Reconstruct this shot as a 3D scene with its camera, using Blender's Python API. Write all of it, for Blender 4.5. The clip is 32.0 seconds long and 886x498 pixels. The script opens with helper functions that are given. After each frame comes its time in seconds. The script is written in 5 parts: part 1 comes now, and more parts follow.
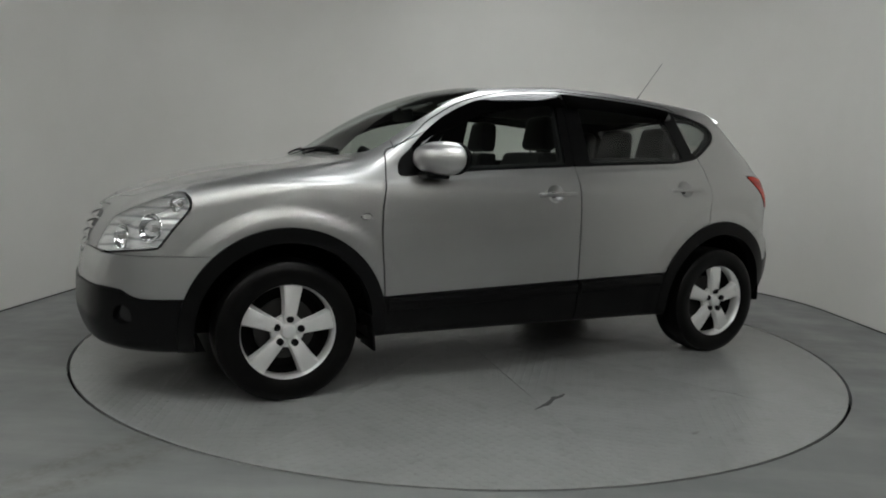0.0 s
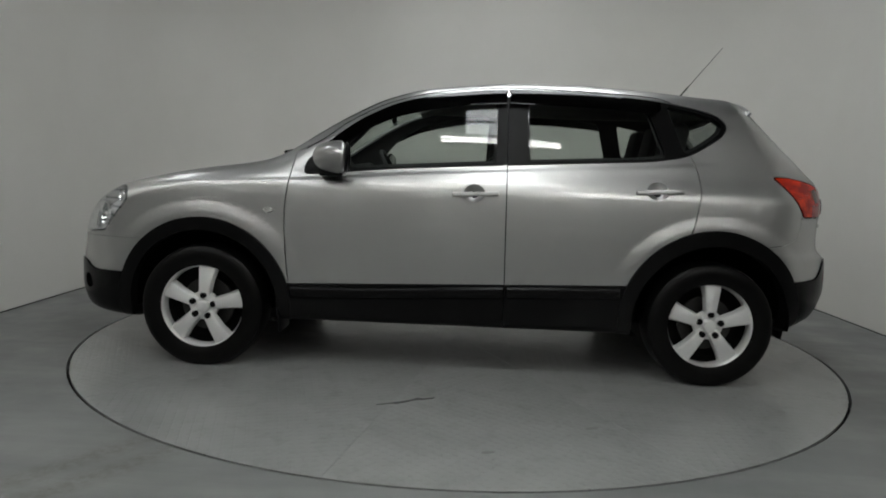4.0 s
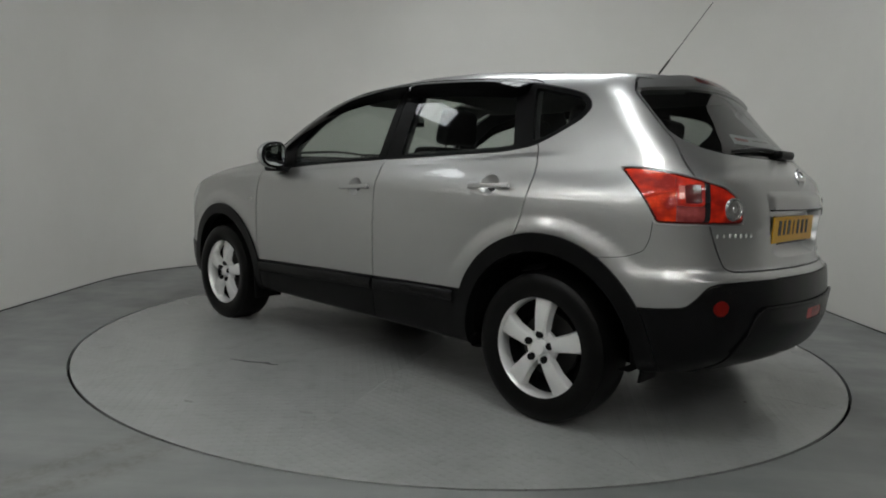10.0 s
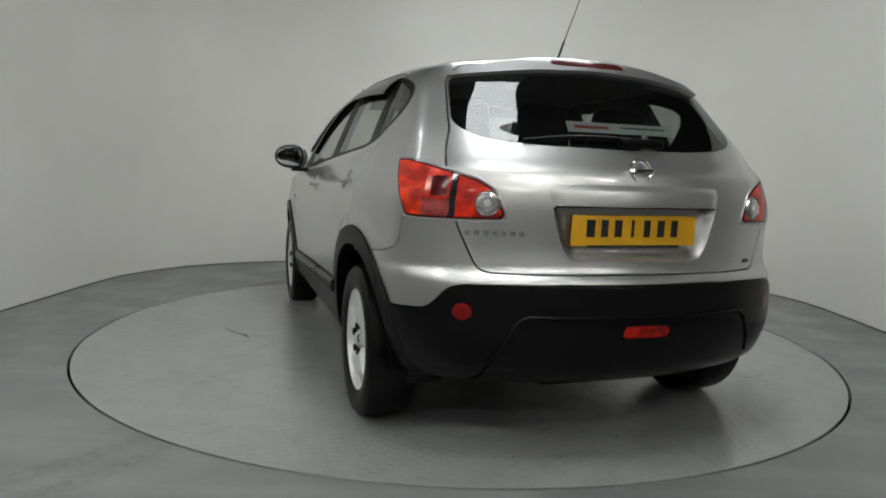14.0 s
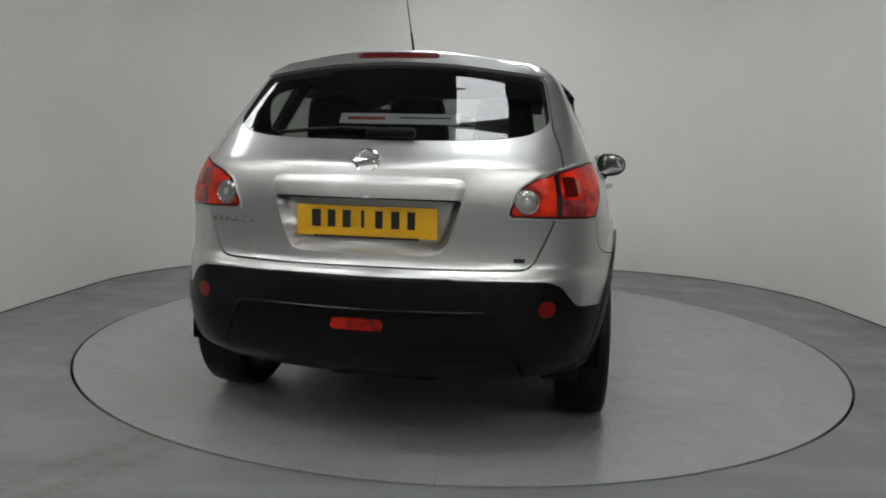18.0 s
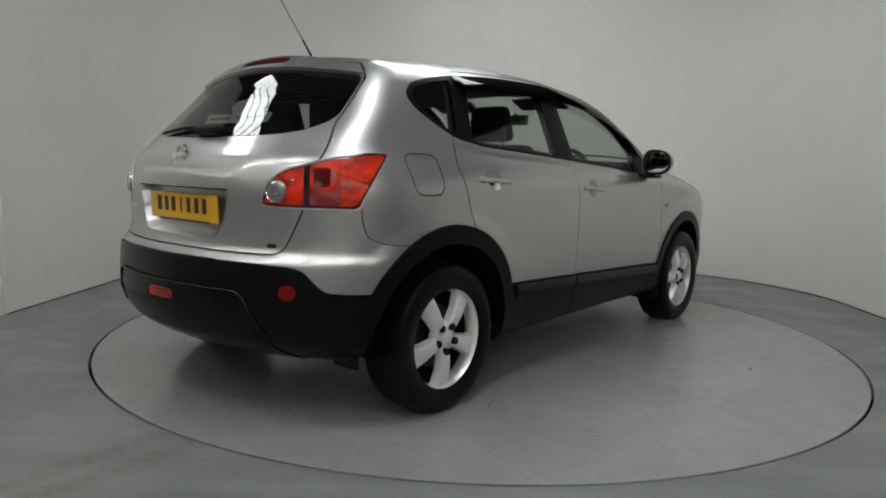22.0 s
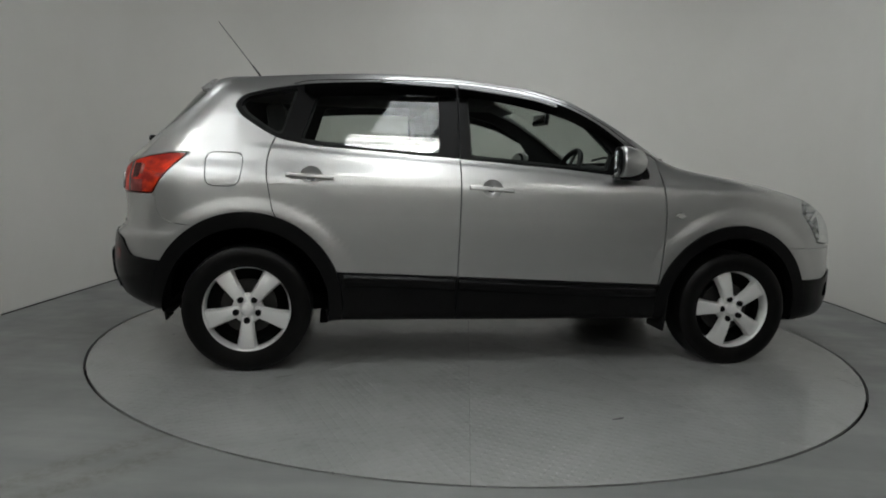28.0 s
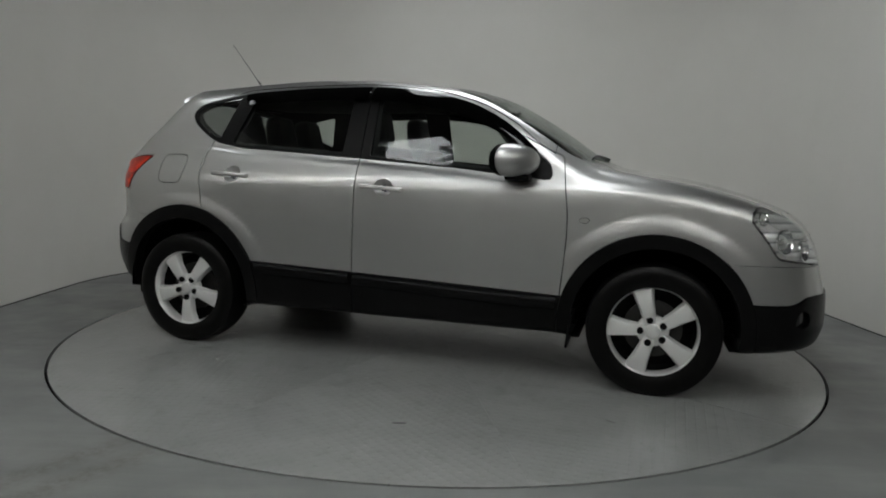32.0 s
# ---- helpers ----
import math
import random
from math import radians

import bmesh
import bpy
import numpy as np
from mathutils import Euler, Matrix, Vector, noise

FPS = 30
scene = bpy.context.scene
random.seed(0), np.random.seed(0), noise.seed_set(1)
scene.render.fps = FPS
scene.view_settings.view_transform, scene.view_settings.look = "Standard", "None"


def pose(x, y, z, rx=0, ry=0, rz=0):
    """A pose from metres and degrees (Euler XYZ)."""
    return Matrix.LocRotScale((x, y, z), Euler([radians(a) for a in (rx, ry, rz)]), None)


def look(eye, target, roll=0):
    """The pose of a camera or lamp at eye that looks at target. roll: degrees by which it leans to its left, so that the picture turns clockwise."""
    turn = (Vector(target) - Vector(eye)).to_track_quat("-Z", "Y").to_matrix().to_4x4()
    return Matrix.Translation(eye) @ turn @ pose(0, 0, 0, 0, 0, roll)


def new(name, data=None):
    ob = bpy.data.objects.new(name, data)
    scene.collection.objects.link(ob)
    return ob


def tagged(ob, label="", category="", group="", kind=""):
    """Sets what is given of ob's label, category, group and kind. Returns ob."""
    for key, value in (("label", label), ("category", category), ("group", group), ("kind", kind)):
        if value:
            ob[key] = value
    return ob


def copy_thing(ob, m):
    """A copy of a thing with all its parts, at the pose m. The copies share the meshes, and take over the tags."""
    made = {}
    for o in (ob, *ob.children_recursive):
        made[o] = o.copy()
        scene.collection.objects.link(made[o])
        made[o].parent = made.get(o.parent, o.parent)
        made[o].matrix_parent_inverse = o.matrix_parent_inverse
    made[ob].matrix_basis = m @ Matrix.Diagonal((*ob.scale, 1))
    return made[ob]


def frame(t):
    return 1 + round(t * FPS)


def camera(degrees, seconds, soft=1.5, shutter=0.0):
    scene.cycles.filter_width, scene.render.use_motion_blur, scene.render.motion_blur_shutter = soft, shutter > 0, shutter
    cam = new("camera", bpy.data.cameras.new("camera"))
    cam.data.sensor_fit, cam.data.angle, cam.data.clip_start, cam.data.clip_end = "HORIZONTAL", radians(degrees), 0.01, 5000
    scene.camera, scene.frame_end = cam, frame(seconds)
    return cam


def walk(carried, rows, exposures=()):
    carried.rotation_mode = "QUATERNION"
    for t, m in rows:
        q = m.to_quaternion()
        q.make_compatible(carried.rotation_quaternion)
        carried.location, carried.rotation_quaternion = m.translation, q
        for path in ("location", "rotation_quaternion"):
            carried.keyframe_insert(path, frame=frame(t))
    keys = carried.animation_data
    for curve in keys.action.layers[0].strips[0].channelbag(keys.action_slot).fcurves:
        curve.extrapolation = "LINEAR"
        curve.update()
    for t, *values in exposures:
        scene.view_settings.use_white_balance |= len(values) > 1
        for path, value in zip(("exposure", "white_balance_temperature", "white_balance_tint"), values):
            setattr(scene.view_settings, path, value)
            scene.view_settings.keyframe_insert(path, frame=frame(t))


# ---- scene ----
EXPOSURE, SKY_GLOW, TUBE_GLOW = 0.12, 5.8, 21.8
# ---------------------------------------------------------------- camera
LENS = 65.87
EYE = Vector((0.0, -4.406, 1.047))
# seconds, pan to the left, tilt up, lean to the left (degrees)
AIM = [
    (0, 1.37, -6.46, 2.07), (1, 1.38, -6.40, 2.04), (2, 1.37, -6.36, 2.03), (3, 1.35, -6.35, 2.08), (3.5, 1.35, -6.33, 2.10),
    (5.5, 1.35, -6.32, 2.11), (7, 1.34, -6.33, 2.07), (8, 1.34, -6.35, 2.06), (9, 1.35, -6.43, 2.07), (10, 1.35, -6.48, 2.06),
    (11, 1.35, -6.50, 2.04), (12, 1.34, -6.50, 2.03), (13, 1.33, -6.51, 1.98), (13.5, 1.33, -6.52, 1.97), (15.5, 1.38, -6.54, 1.88),
    (16, 1.39, -6.55, 1.84), (17, 1.42, -6.57, 1.75), (17.5, 1.46, -6.62, 1.70), (18, 1.51, -6.67, 1.65), (18.5, 1.67, -6.71, 1.60),
    (19, 2.04, -6.75, 1.56), (19.5, 2.64, -6.78, 1.54), (20, 2.81, -6.79, 1.53), (20.5, 2.80, -6.78, 1.51), (21, 2.76, -6.79, 1.50),
    (22, 2.70, -6.86, 1.51), (23, 2.70, -6.90, 1.54), (24, 2.69, -6.89, 1.59), (25, 2.65, -6.89, 1.61), (26, 2.58, -6.90, 1.65),
    (26.5, 2.55, -6.90, 1.66), (28.5, 2.21, -6.67, 1.71), (29, 1.86, -6.65, 1.72), (29.5, 1.13, -6.59, 1.75), (30, 0.30, -6.53, 1.75),
    (30.5, -0.18, -6.50, 1.76), (31, -0.27, -6.50, 1.76), (31.5, -0.27, -6.52, 1.78), (32, -0.14, -6.52, 1.78)]


def aimed(pan, tilt, lean):
    p, q = radians(pan), radians(tilt)
    way = Vector((-math.sin(p) * math.cos(q), math.cos(p) * math.cos(q), math.sin(q)))
    return look(EYE, EYE + way, lean)


# the camera's own metering, in stops
METER = [(0, 0.15), (1, 0.06), (3, 0.04), (6, -0.03), (8, -0.04), (9, 0.03), (10, 0.11), (13, 0.44), (16, 0.55), (18, 0.37), (19, 0.31), (23, 0.29), (25, 0.09), (26, 0.03), (30, -0.06), (32, -0.16)]
cam = camera(LENS, 32.0, soft=1.9)
walk(cam, [(t, aimed(a, b, c)) for t, a, b, c in AIM], exposures=[(t, EXPOSURE + e) for t, e in METER])

# ---------------------------------------------------------------- world and light
world = bpy.data.worlds.new("world")
scene.world = world
world.use_nodes = True
world.node_tree.nodes["Background"].inputs["Color"].default_value = (0.6, 0.7, 0.8, 1)
world.node_tree.nodes["Background"].inputs["Strength"].default_value = 0.02
CEIL = 3.8

# ---------------------------------------------------------------- materials


class Mat:
    """A small builder for node materials."""

    def __init__(self, name, color=(0.5, 0.5, 0.5), rough=0.5, metal=0.0, **more):
        self.m = bpy.data.materials.new(name)
        self.m.use_nodes = True
        self.t = self.m.node_tree
        self.b = self.t.nodes["Principled BSDF"]
        self.set("Base Color", (*color, 1))
        self.set("Roughness", rough)
        self.set("Metallic", metal)
        for k, v in more.items():
            self.set(k.replace("_", " "), v)

    def set(self, key, value):
        self.b.inputs[key].default_value = value
        return self

    def node(self, kind, **values):
        n = self.t.nodes.new(kind)
        for k, v in values.items():
            n.inputs[k.replace("_", " ")].default_value = v
        return n

    def link(self, a, b):
        self.t.links.new(a, b)

    def coords(self, scale=(1, 1, 1)):
        c = self.node("ShaderNodeTexCoord")
        mp = self.node("ShaderNodeMapping")
        mp.inputs["Scale"].default_value = scale
        self.link(c.outputs["Object"], mp.inputs["Vector"])
        return mp.outputs["Vector"]

    def noise(self, scale, detail=4, rough=0.6, stretch=(1, 1, 1)):
        n = self.node("ShaderNodeTexNoise", Scale=scale, Detail=detail, Roughness=rough)
        self.link(self.coords(stretch), n.inputs["Vector"])
        return n.outputs["Fac"]

    def span(self, fac, lo, hi, a=0.3, b=0.7):
        n = self.node("ShaderNodeMapRange")
        for k, v in zip(("From Min", "From Max", "To Min", "To Max"), (a, b, lo, hi)):
            n.inputs[k].default_value = v
        self.link(fac, n.inputs["Value"])
        return n.outputs["Result"]

    def mix(self, fac, a, b):
        n = self.node("ShaderNodeMix")
        n.data_type = "RGBA"
        if isinstance(fac, (int, float)):
            n.inputs["Factor"].default_value = fac
        else:
            self.link(fac, n.inputs["Factor"])
        for v, key in ((a, 6), (b, 7)):
            if isinstance(v, tuple):
                n.inputs[key].default_value = (*v, 1)
            else:
                self.link(v, n.inputs[key])
        return n.outputs[2]

    def color(self, out):
        self.link(out, self.b.inputs["Base Color"])
        return self

    def rough(self, out):
        self.link(out, self.b.inputs["Roughness"])
        return self

    def bump(self, out, strength=0.2, distance=0.002):
        n = self.node("ShaderNodeBump", Strength=strength, Distance=distance)
        self.link(out, n.inputs["Height"])
        self.link(n.outputs["Normal"], self.b.inputs["Normal"])
        return self


def glowing(name, color, strength):
    m = Mat(name, color, 0.5)
    m.set("Emission Color", (*color, 1)).set("Emission Strength", strength)
    return m.m


def silver_paint():
    m = Mat("silver_metallic_paint", (0.6, 0.595, 0.575), 0.385, 0.92, Coat_Weight=1.0, Coat_Roughness=0.02)
    flake = m.noise(900, 2)
    m.color(m.mix(m.span(flake, 0, 1), (0.452, 0.453, 0.446), (0.571, 0.573, 0.565)))
    m.rough(m.span(m.noise(5, 5), 0.37, 0.40))
    # faint orange peel in the clear coat
    peel = m.node("ShaderNodeBump", Strength=0.05, Distance=0.001)
    m.link(m.noise(140, 2), peel.inputs["Height"])
    m.link(peel.outputs["Normal"], m.b.inputs["Coat Normal"])
    return m.m


def wall_paint():
    m = Mat("white_wall_paint", (0.74, 0.725, 0.69), 0.75)
    m.color(m.mix(m.span(m.noise(0.6, 5), 0, 1), (0.70, 0.685, 0.645), (0.77, 0.755, 0.72)))
    return m.bump(m.noise(160, 3), 0.08, 0.001).m


def floor_paint():
    m = Mat("grey_floor_paint", (0.2, 0.205, 0.205), 0.42)
    streak = m.noise(1.3, 6, 0.65, (0.35, 2.2, 1))
    base = m.mix(m.span(m.noise(0.8, 4), 0, 1), (0.150, 0.156, 0.155), (0.195, 0.201, 0.198))
    worn = m.mix(m.span(streak, 0, 1, 0.45, 0.75), base, (0.255, 0.259, 0.252))
    plain = m.mix(m.span(m.noise(3, 3), 0, 0.5, 0.45, 0.8), worn, (0.17, 0.174, 0.174))
    # brownish tyre streaks that lead onto the turntable
    c = m.node("ShaderNodeTexCoord")
    mp = m.node("ShaderNodeMapping")
    mp.vector_type = "TEXTURE"
    mp.inputs["Location"].default_value = (-1.36, -2.22, 0)
    mp.inputs["Rotation"].default_value = (0, 0, radians(56))
    m.link(c.outputs["Object"], mp.inputs["Vector"])
    s = m.node("ShaderNodeSeparateXYZ")
    m.link(mp.outputs["Vector"], s.inputs[0])
    total = None
    for off in (0.0, -0.16):
        d = m.node("ShaderNodeMath")
        d.operation = "SUBTRACT"
        m.link(s.outputs["Y"], d.inputs[0])
        d.inputs[1].default_value = off
        e = m.node("ShaderNodeMath")
        e.operation = "ABSOLUTE"
        m.link(d.outputs[0], e.inputs[0])
        band = m.span(e.outputs[0], 1, 0, 0.02, 0.085)
        if total is None:
            total = band
        else:
            g = m.node("ShaderNodeMath")
            g.operation = "MAXIMUM"
            m.link(total, g.inputs[0])
            m.link(band, g.inputs[1])
            total = g.outputs[0]
    f = m.node("ShaderNodeMath")
    f.operation = "ABSOLUTE"
    m.link(s.outputs["X"], f.inputs[0])
    for other in (m.span(f.outputs[0], 1, 0, 0.25, 0.75), m.span(m.noise(26, 5, 0.7), 0, 0.75, 0.35, 0.65)):
        g = m.node("ShaderNodeMath")
        g.operation = "MULTIPLY"
        m.link(total, g.inputs[0])
        m.link(other, g.inputs[1])
        total = g.outputs[0]
    m.color(m.mix(total, plain, (0.12, 0.113, 0.10)))
    m.rough(m.span(m.noise(3, 3), 0.31, 0.48))
    return m.bump(m.noise(60, 4), 0.15, 0.002).m


def tread_plate():
    """Painted steel deck with raised lozenges in two directions."""
    m = Mat("painted_tread_plate", (0.2, 0.205, 0.205), 0.4)
    base = m.mix(m.span(m.noise(1.1, 5), 0, 1), (0.258, 0.262, 0.257), (0.326, 0.331, 0.325))
    dull = m.mix(m.span(m.noise(2.3, 3), 0, 0.5, 0.45, 0.75), base, (0.230, 0.234, 0.230))
    grime = m.mix(m.span(m.noise(9, 6, 0.7), 0, 0.45, 0.52, 0.78), dull, (0.168, 0.170, 0.163))
    m.color(m.mix(m.span(m.noise(34, 3, 0.6), 0, 0.6, 0.66, 0.78), grime, (0.095, 0.095, 0.09)))
    m.rough(m.span(m.noise(5, 5, 0.65), 0.14, 0.26)).set("Specular IOR Level", 0.95)
    heights = []
    for turn, push in ((45, 0.0), (-45, 0.5)):
        c = m.node("ShaderNodeTexCoord")
        mp = m.node("ShaderNodeMapping")
        mp.inputs["Rotation"].default_value = (0, 0, radians(turn))
        mp.inputs["Scale"].default_value = (24, 24, 24)
        m.link(c.outputs["Object"], mp.inputs["Vector"])
        v = m.node("ShaderNodeVectorMath")
        v.operation = "FRACTION"
        m.link(mp.outputs["Vector"], v.inputs[0])
        s = m.node("ShaderNodeSeparateXYZ")
        m.link(v.outputs["Vector"], s.inputs[0])
        sq = []
        for axis, width in (("X", 0.42), ("Y", 0.13)):
            d = m.node("ShaderNodeMath")
            d.operation = "SUBTRACT"
            m.link(s.outputs[axis], d.inputs[0])
            d.inputs[1].default_value = 0.5
            k = m.node("ShaderNodeMath")
            k.operation = "DIVIDE"
            m.link(d.outputs[0], k.inputs[0])
            k.inputs[1].default_value = width
            p = m.node("ShaderNodeMath")
            p.operation = "MULTIPLY"
            m.link(k.outputs[0], p.inputs[0])
            m.link(k.outputs[0], p.inputs[1])
            sq.append(p.outputs[0])
        add = m.node("ShaderNodeMath")
        m.link(sq[0], add.inputs[0])
        m.link(sq[1], add.inputs[1])
        heights.append(m.span(add.outputs[0], 1, 0, 0.3, 1.0))
    top = m.node("ShaderNodeMath")
    top.operation = "MAXIMUM"
    m.link(heights[0], top.inputs[0])
    m.link(heights[1], top.inputs[1])
    return m.bump(top.outputs[0], 0.48, 0.0014).m


def black_plastic():
    m = Mat("black_grained_plastic", (0.005, 0.005, 0.0052), 0.38, Specular_IOR_Level=0.15)
    m.color(m.mix(m.span(m.noise(4, 5), 0, 1), (0.002, 0.002, 0.0021), (0.005, 0.005, 0.0051)))
    return m.bump(m.noise(400, 2), 0.15, 0.0006).m


def rubber():
    m = Mat("tyre_rubber", (0.005, 0.005, 0.005), 0.36, Specular_IOR_Level=0.14)
    m.color(m.mix(m.span(m.noise(9, 5), 0, 1), (0.002, 0.002, 0.002), (0.005, 0.0048, 0.0046)))
    return m.bump(m.noise(150, 3), 0.2, 0.001).m


def fabric():
    m = Mat("dark_seat_fabric", (0.014, 0.014, 0.015), 0.9, Sheen_Weight=0.2)
    return m.bump(m.noise(500, 2), 0.3, 0.001).m


def see_through(name, tint, base, edge_power=4.0):
    """Thin glass: clear when seen straight on, more mirror-like towards grazing view."""
    m = Mat(name, tint, 0.0)
    t = m.t
    clear = t.nodes.new("ShaderNodeBsdfTransparent")
    clear.inputs["Color"].default_value = (*tint, 1)
    shine = t.nodes.new("ShaderNodeBsdfGlossy")
    shine.inputs["Roughness"].default_value = 0.01
    mixer = t.nodes.new("ShaderNodeMixShader")
    edge = t.nodes.new("ShaderNodeLayerWeight")
    edge.inputs["Blend"].default_value = 0.5
    power = m.node("ShaderNodeMath")
    power.operation = "POWER"
    power.inputs[1].default_value = edge_power
    m.link(edge.outputs["Facing"], power.inputs[0])
    m.link(m.span(power.outputs[0], base, 0.9, 0.0, 1.0), mixer.inputs[0])
    t.links.new(clear.outputs[0], mixer.inputs[1])
    t.links.new(shine.outputs[0], mixer.inputs[2])
    t.links.new(mixer.outputs[0], t.nodes["Material Output"].inputs["Surface"])
    return m.m


def ridged_red(name, dark, light, scale):
    """Moulded lamp plastic: a reflector's bright and dim gleam painted in, small facets, a glossy face."""
    m = Mat(name, light, 0.35, 0.0, Coat_Weight=0.35, Coat_Roughness=0.02, Specular_IOR_Level=0.2)
    v = m.node("ShaderNodeTexVoronoi", Scale=scale, Randomness=0.1)
    v.distance = "CHEBYCHEV"
    m.link(m.coords(), v.inputs["Vector"])
    fields = m.mix(m.span(m.noise(12, 2, 0.5, (1, 1, 1.5)), 0, 1, 0.38, 0.62), dark, light)
    m.color(m.mix(m.span(v.outputs["Distance"], 0, 0.35, 0.2, 0.6), fields, dark))
    return m.bump(v.outputs["Distance"], 0.3, 0.004).m


def cabin_plastic():
    m = Mat("charcoal_cabin_plastic", (0.016, 0.016, 0.017), 0.7)
    return m.bump(m.noise(300, 2), 0.2, 0.0008).m


def headlamp_back():
    """Silvered, ribbed inside of a headlamp."""
    m = Mat("headlamp_reflector", (0.8, 0.8, 0.79), 0.26, 0.4)
    w = m.node("ShaderNodeTexWave", Scale=7.0, Distortion=0.4, Detail=1.0)
    w.bands_direction = "Z"
    m.link(m.coords(), w.inputs["Vector"])
    m.color(m.mix(m.span(w.outputs["Fac"], 0, 1, 0.0, 0.25), (0.45, 0.45, 0.46), (0.86, 0.86, 0.85)))
    return m.bump(w.outputs["Fac"], 0.4, 0.010).m


PAINT, WALL, FLOOR, TREAD = silver_paint(), wall_paint(), floor_paint(), tread_plate()
PLASTIC, RUBBER, FABRIC = black_plastic(), rubber(), fabric()
GLASS = see_through("tinted_window_glass", (0.75, 0.79, 0.76), 0.055, 4.6)
SCREEN = see_through("windscreen_glass", (0.60, 0.635, 0.61), 0.04, 8.0)
GLASS_DARK = see_through("dark_privacy_glass", (0.42, 0.44, 0.43), 0.07)
GLASS_CLEAR = see_through("clear_lamp_cover", (0.96, 0.97, 0.97), 0.05, 6.0)
SHIELD = see_through("smoked_acrylic", (0.035, 0.03, 0.03), 0.038, 5.0)
GLOSS = Mat("gloss_black_trim", (0.012, 0.012, 0.013), 0.12, Coat_Weight=0.6).m
SATIN = Mat("satin_black_trim", (0.003, 0.003, 0.0032), 0.38, Specular_IOR_Level=0.13).m
STRIP = Mat("smooth_black_cladding", (0.004, 0.004, 0.0042), 0.27, Specular_IOR_Level=0.17).m
CABIN = cabin_plastic()
HEADLINER = Mat("grey_headlining_cloth", (0.22, 0.215, 0.205), 0.95).m
CHROME = Mat("chrome", (0.78, 0.78, 0.79), 0.08, 1.0).m
ALLOY = Mat("silver_alloy", (0.84, 0.84, 0.83), 0.36, 0.45, Coat_Weight=0.4).m
STEEL = Mat("brake_steel", (0.055, 0.054, 0.052), 0.5, 0.8).m
DARKSTEEL = Mat("dark_underbody_steel", (0.003, 0.003, 0.003), 0.8, 0.0, Specular_IOR_Level=0.05).m
RED = ridged_red("red_lamp_plastic", (0.28, 0.004, 0.002), (0.85, 0.030, 0.004), 75)
AMBERRED = ridged_red("orange_red_lamp_plastic", (0.34, 0.008, 0.002), (0.86, 0.042, 0.004), 75)
ORANGE = ridged_red("deep_orange_lamp_plastic", (0.34, 0.007, 0.002), (0.90, 0.055, 0.005), 75)
PINK = ridged_red("pale_pink_lamp_plastic", (0.18, 0.018, 0.018), (0.40, 0.085, 0.08), 60)
BULB = Mat("pale_bulb", (0.50, 0.11, 0.085), 0.25, 0.2, Coat_Weight=1.0, Coat_Roughness=0.03).m
REFLEX = Mat("red_reflector", (0.19, 0.006, 0.004), 0.25, 0.2, Specular_IOR_Level=0.25, Coat_Weight=0.15).m
DARKRED = Mat("dark_red_lamp", (0.075, 0.004, 0.004), 0.15, Specular_IOR_Level=0.3, Coat_Weight=0.15).m
YELLOW = Mat("yellow_plate", (0.76, 0.40, 0.012), 0.4).m
INK = Mat("black_ink", (0.014, 0.014, 0.014), 0.45).m
WHITE = Mat("white_card", (0.72, 0.74, 0.73), 0.6).m
REDINK = Mat("red_print", (0.45, 0.04, 0.04), 0.6).m
REFLECTOR = Mat("lamp_reflector", (0.82, 0.82, 0.82), 0.06, 1.0).m
MIRROR = Mat("mirror_glass", (0.30, 0.31, 0.31), 0.02, 1.0).m
FOGRED = ridged_red("red_fog_lamp", (0.10, 0.002, 0.001), (0.50, 0.012, 0.004), 22)
REVLENS = Mat("reversing_lens", (0.42, 0.41, 0.40), 0.18, 0.75, Coat_Weight=1.0).m
FROST = Mat("frosted_clear_plastic", (0.48, 0.475, 0.455), 0.2, Coat_Weight=0.5).m
BEZEL = headlamp_back()
HALLWALL = Mat("grey_hall_wall_paint", (0.46, 0.452, 0.435), 0.85).m
SCUFF = Mat("dark_rubber_scuff", (0.035, 0.035, 0.035), 0.8).m
FADED = Mat("faded_grey_scuff", (0.115, 0.116, 0.112), 0.5).m
ROOF = Mat("grey_roof_sheet", (0.16, 0.16, 0.165), 0.8).m
GAP = Mat("black_joint", (0.006, 0.006, 0.006), 0.8, Specular_IOR_Level=0.08).m
SKYLIGHT = glowing("translucent_rooflight", (0.93, 0.97, 0.985), SKY_GLOW)
TUBE = glowing("fluorescent_tube", (0.99, 0.995, 0.965), TUBE_GLOW)

# ---------------------------------------------------------------- mesh helpers


def mesh_of(name, verts, faces, smooth=False):
    me = bpy.data.meshes.new(name)
    me.from_pydata([tuple(v) for v in verts], [], [tuple(f) for f in faces])
    me.validate()
    me.shade_smooth() if smooth else me.shade_flat()
    return me


def piece(name, me, material, parent=None, label="", place=None):
    ob = new(name, me)
    me.materials.clear()
    me.materials.append(material)
    if parent is not None:
        ob.parent = parent
    if place is not None:
        ob.matrix_local = place
    return tagged(ob, label) if label else ob


def part(name, bm, material, parent=None, label="", place=None, smooth=True, sharp=35):
    """One bmesh as one object under a thing or a part."""
    me = bpy.data.meshes.new(name)
    bm.normal_update()
    bm.to_mesh(me)
    bm.free()
    if smooth:
        me.shade_smooth()
        me.set_sharp_from_angle(angle=radians(sharp))
    return piece(name, me, material, parent, label, place)


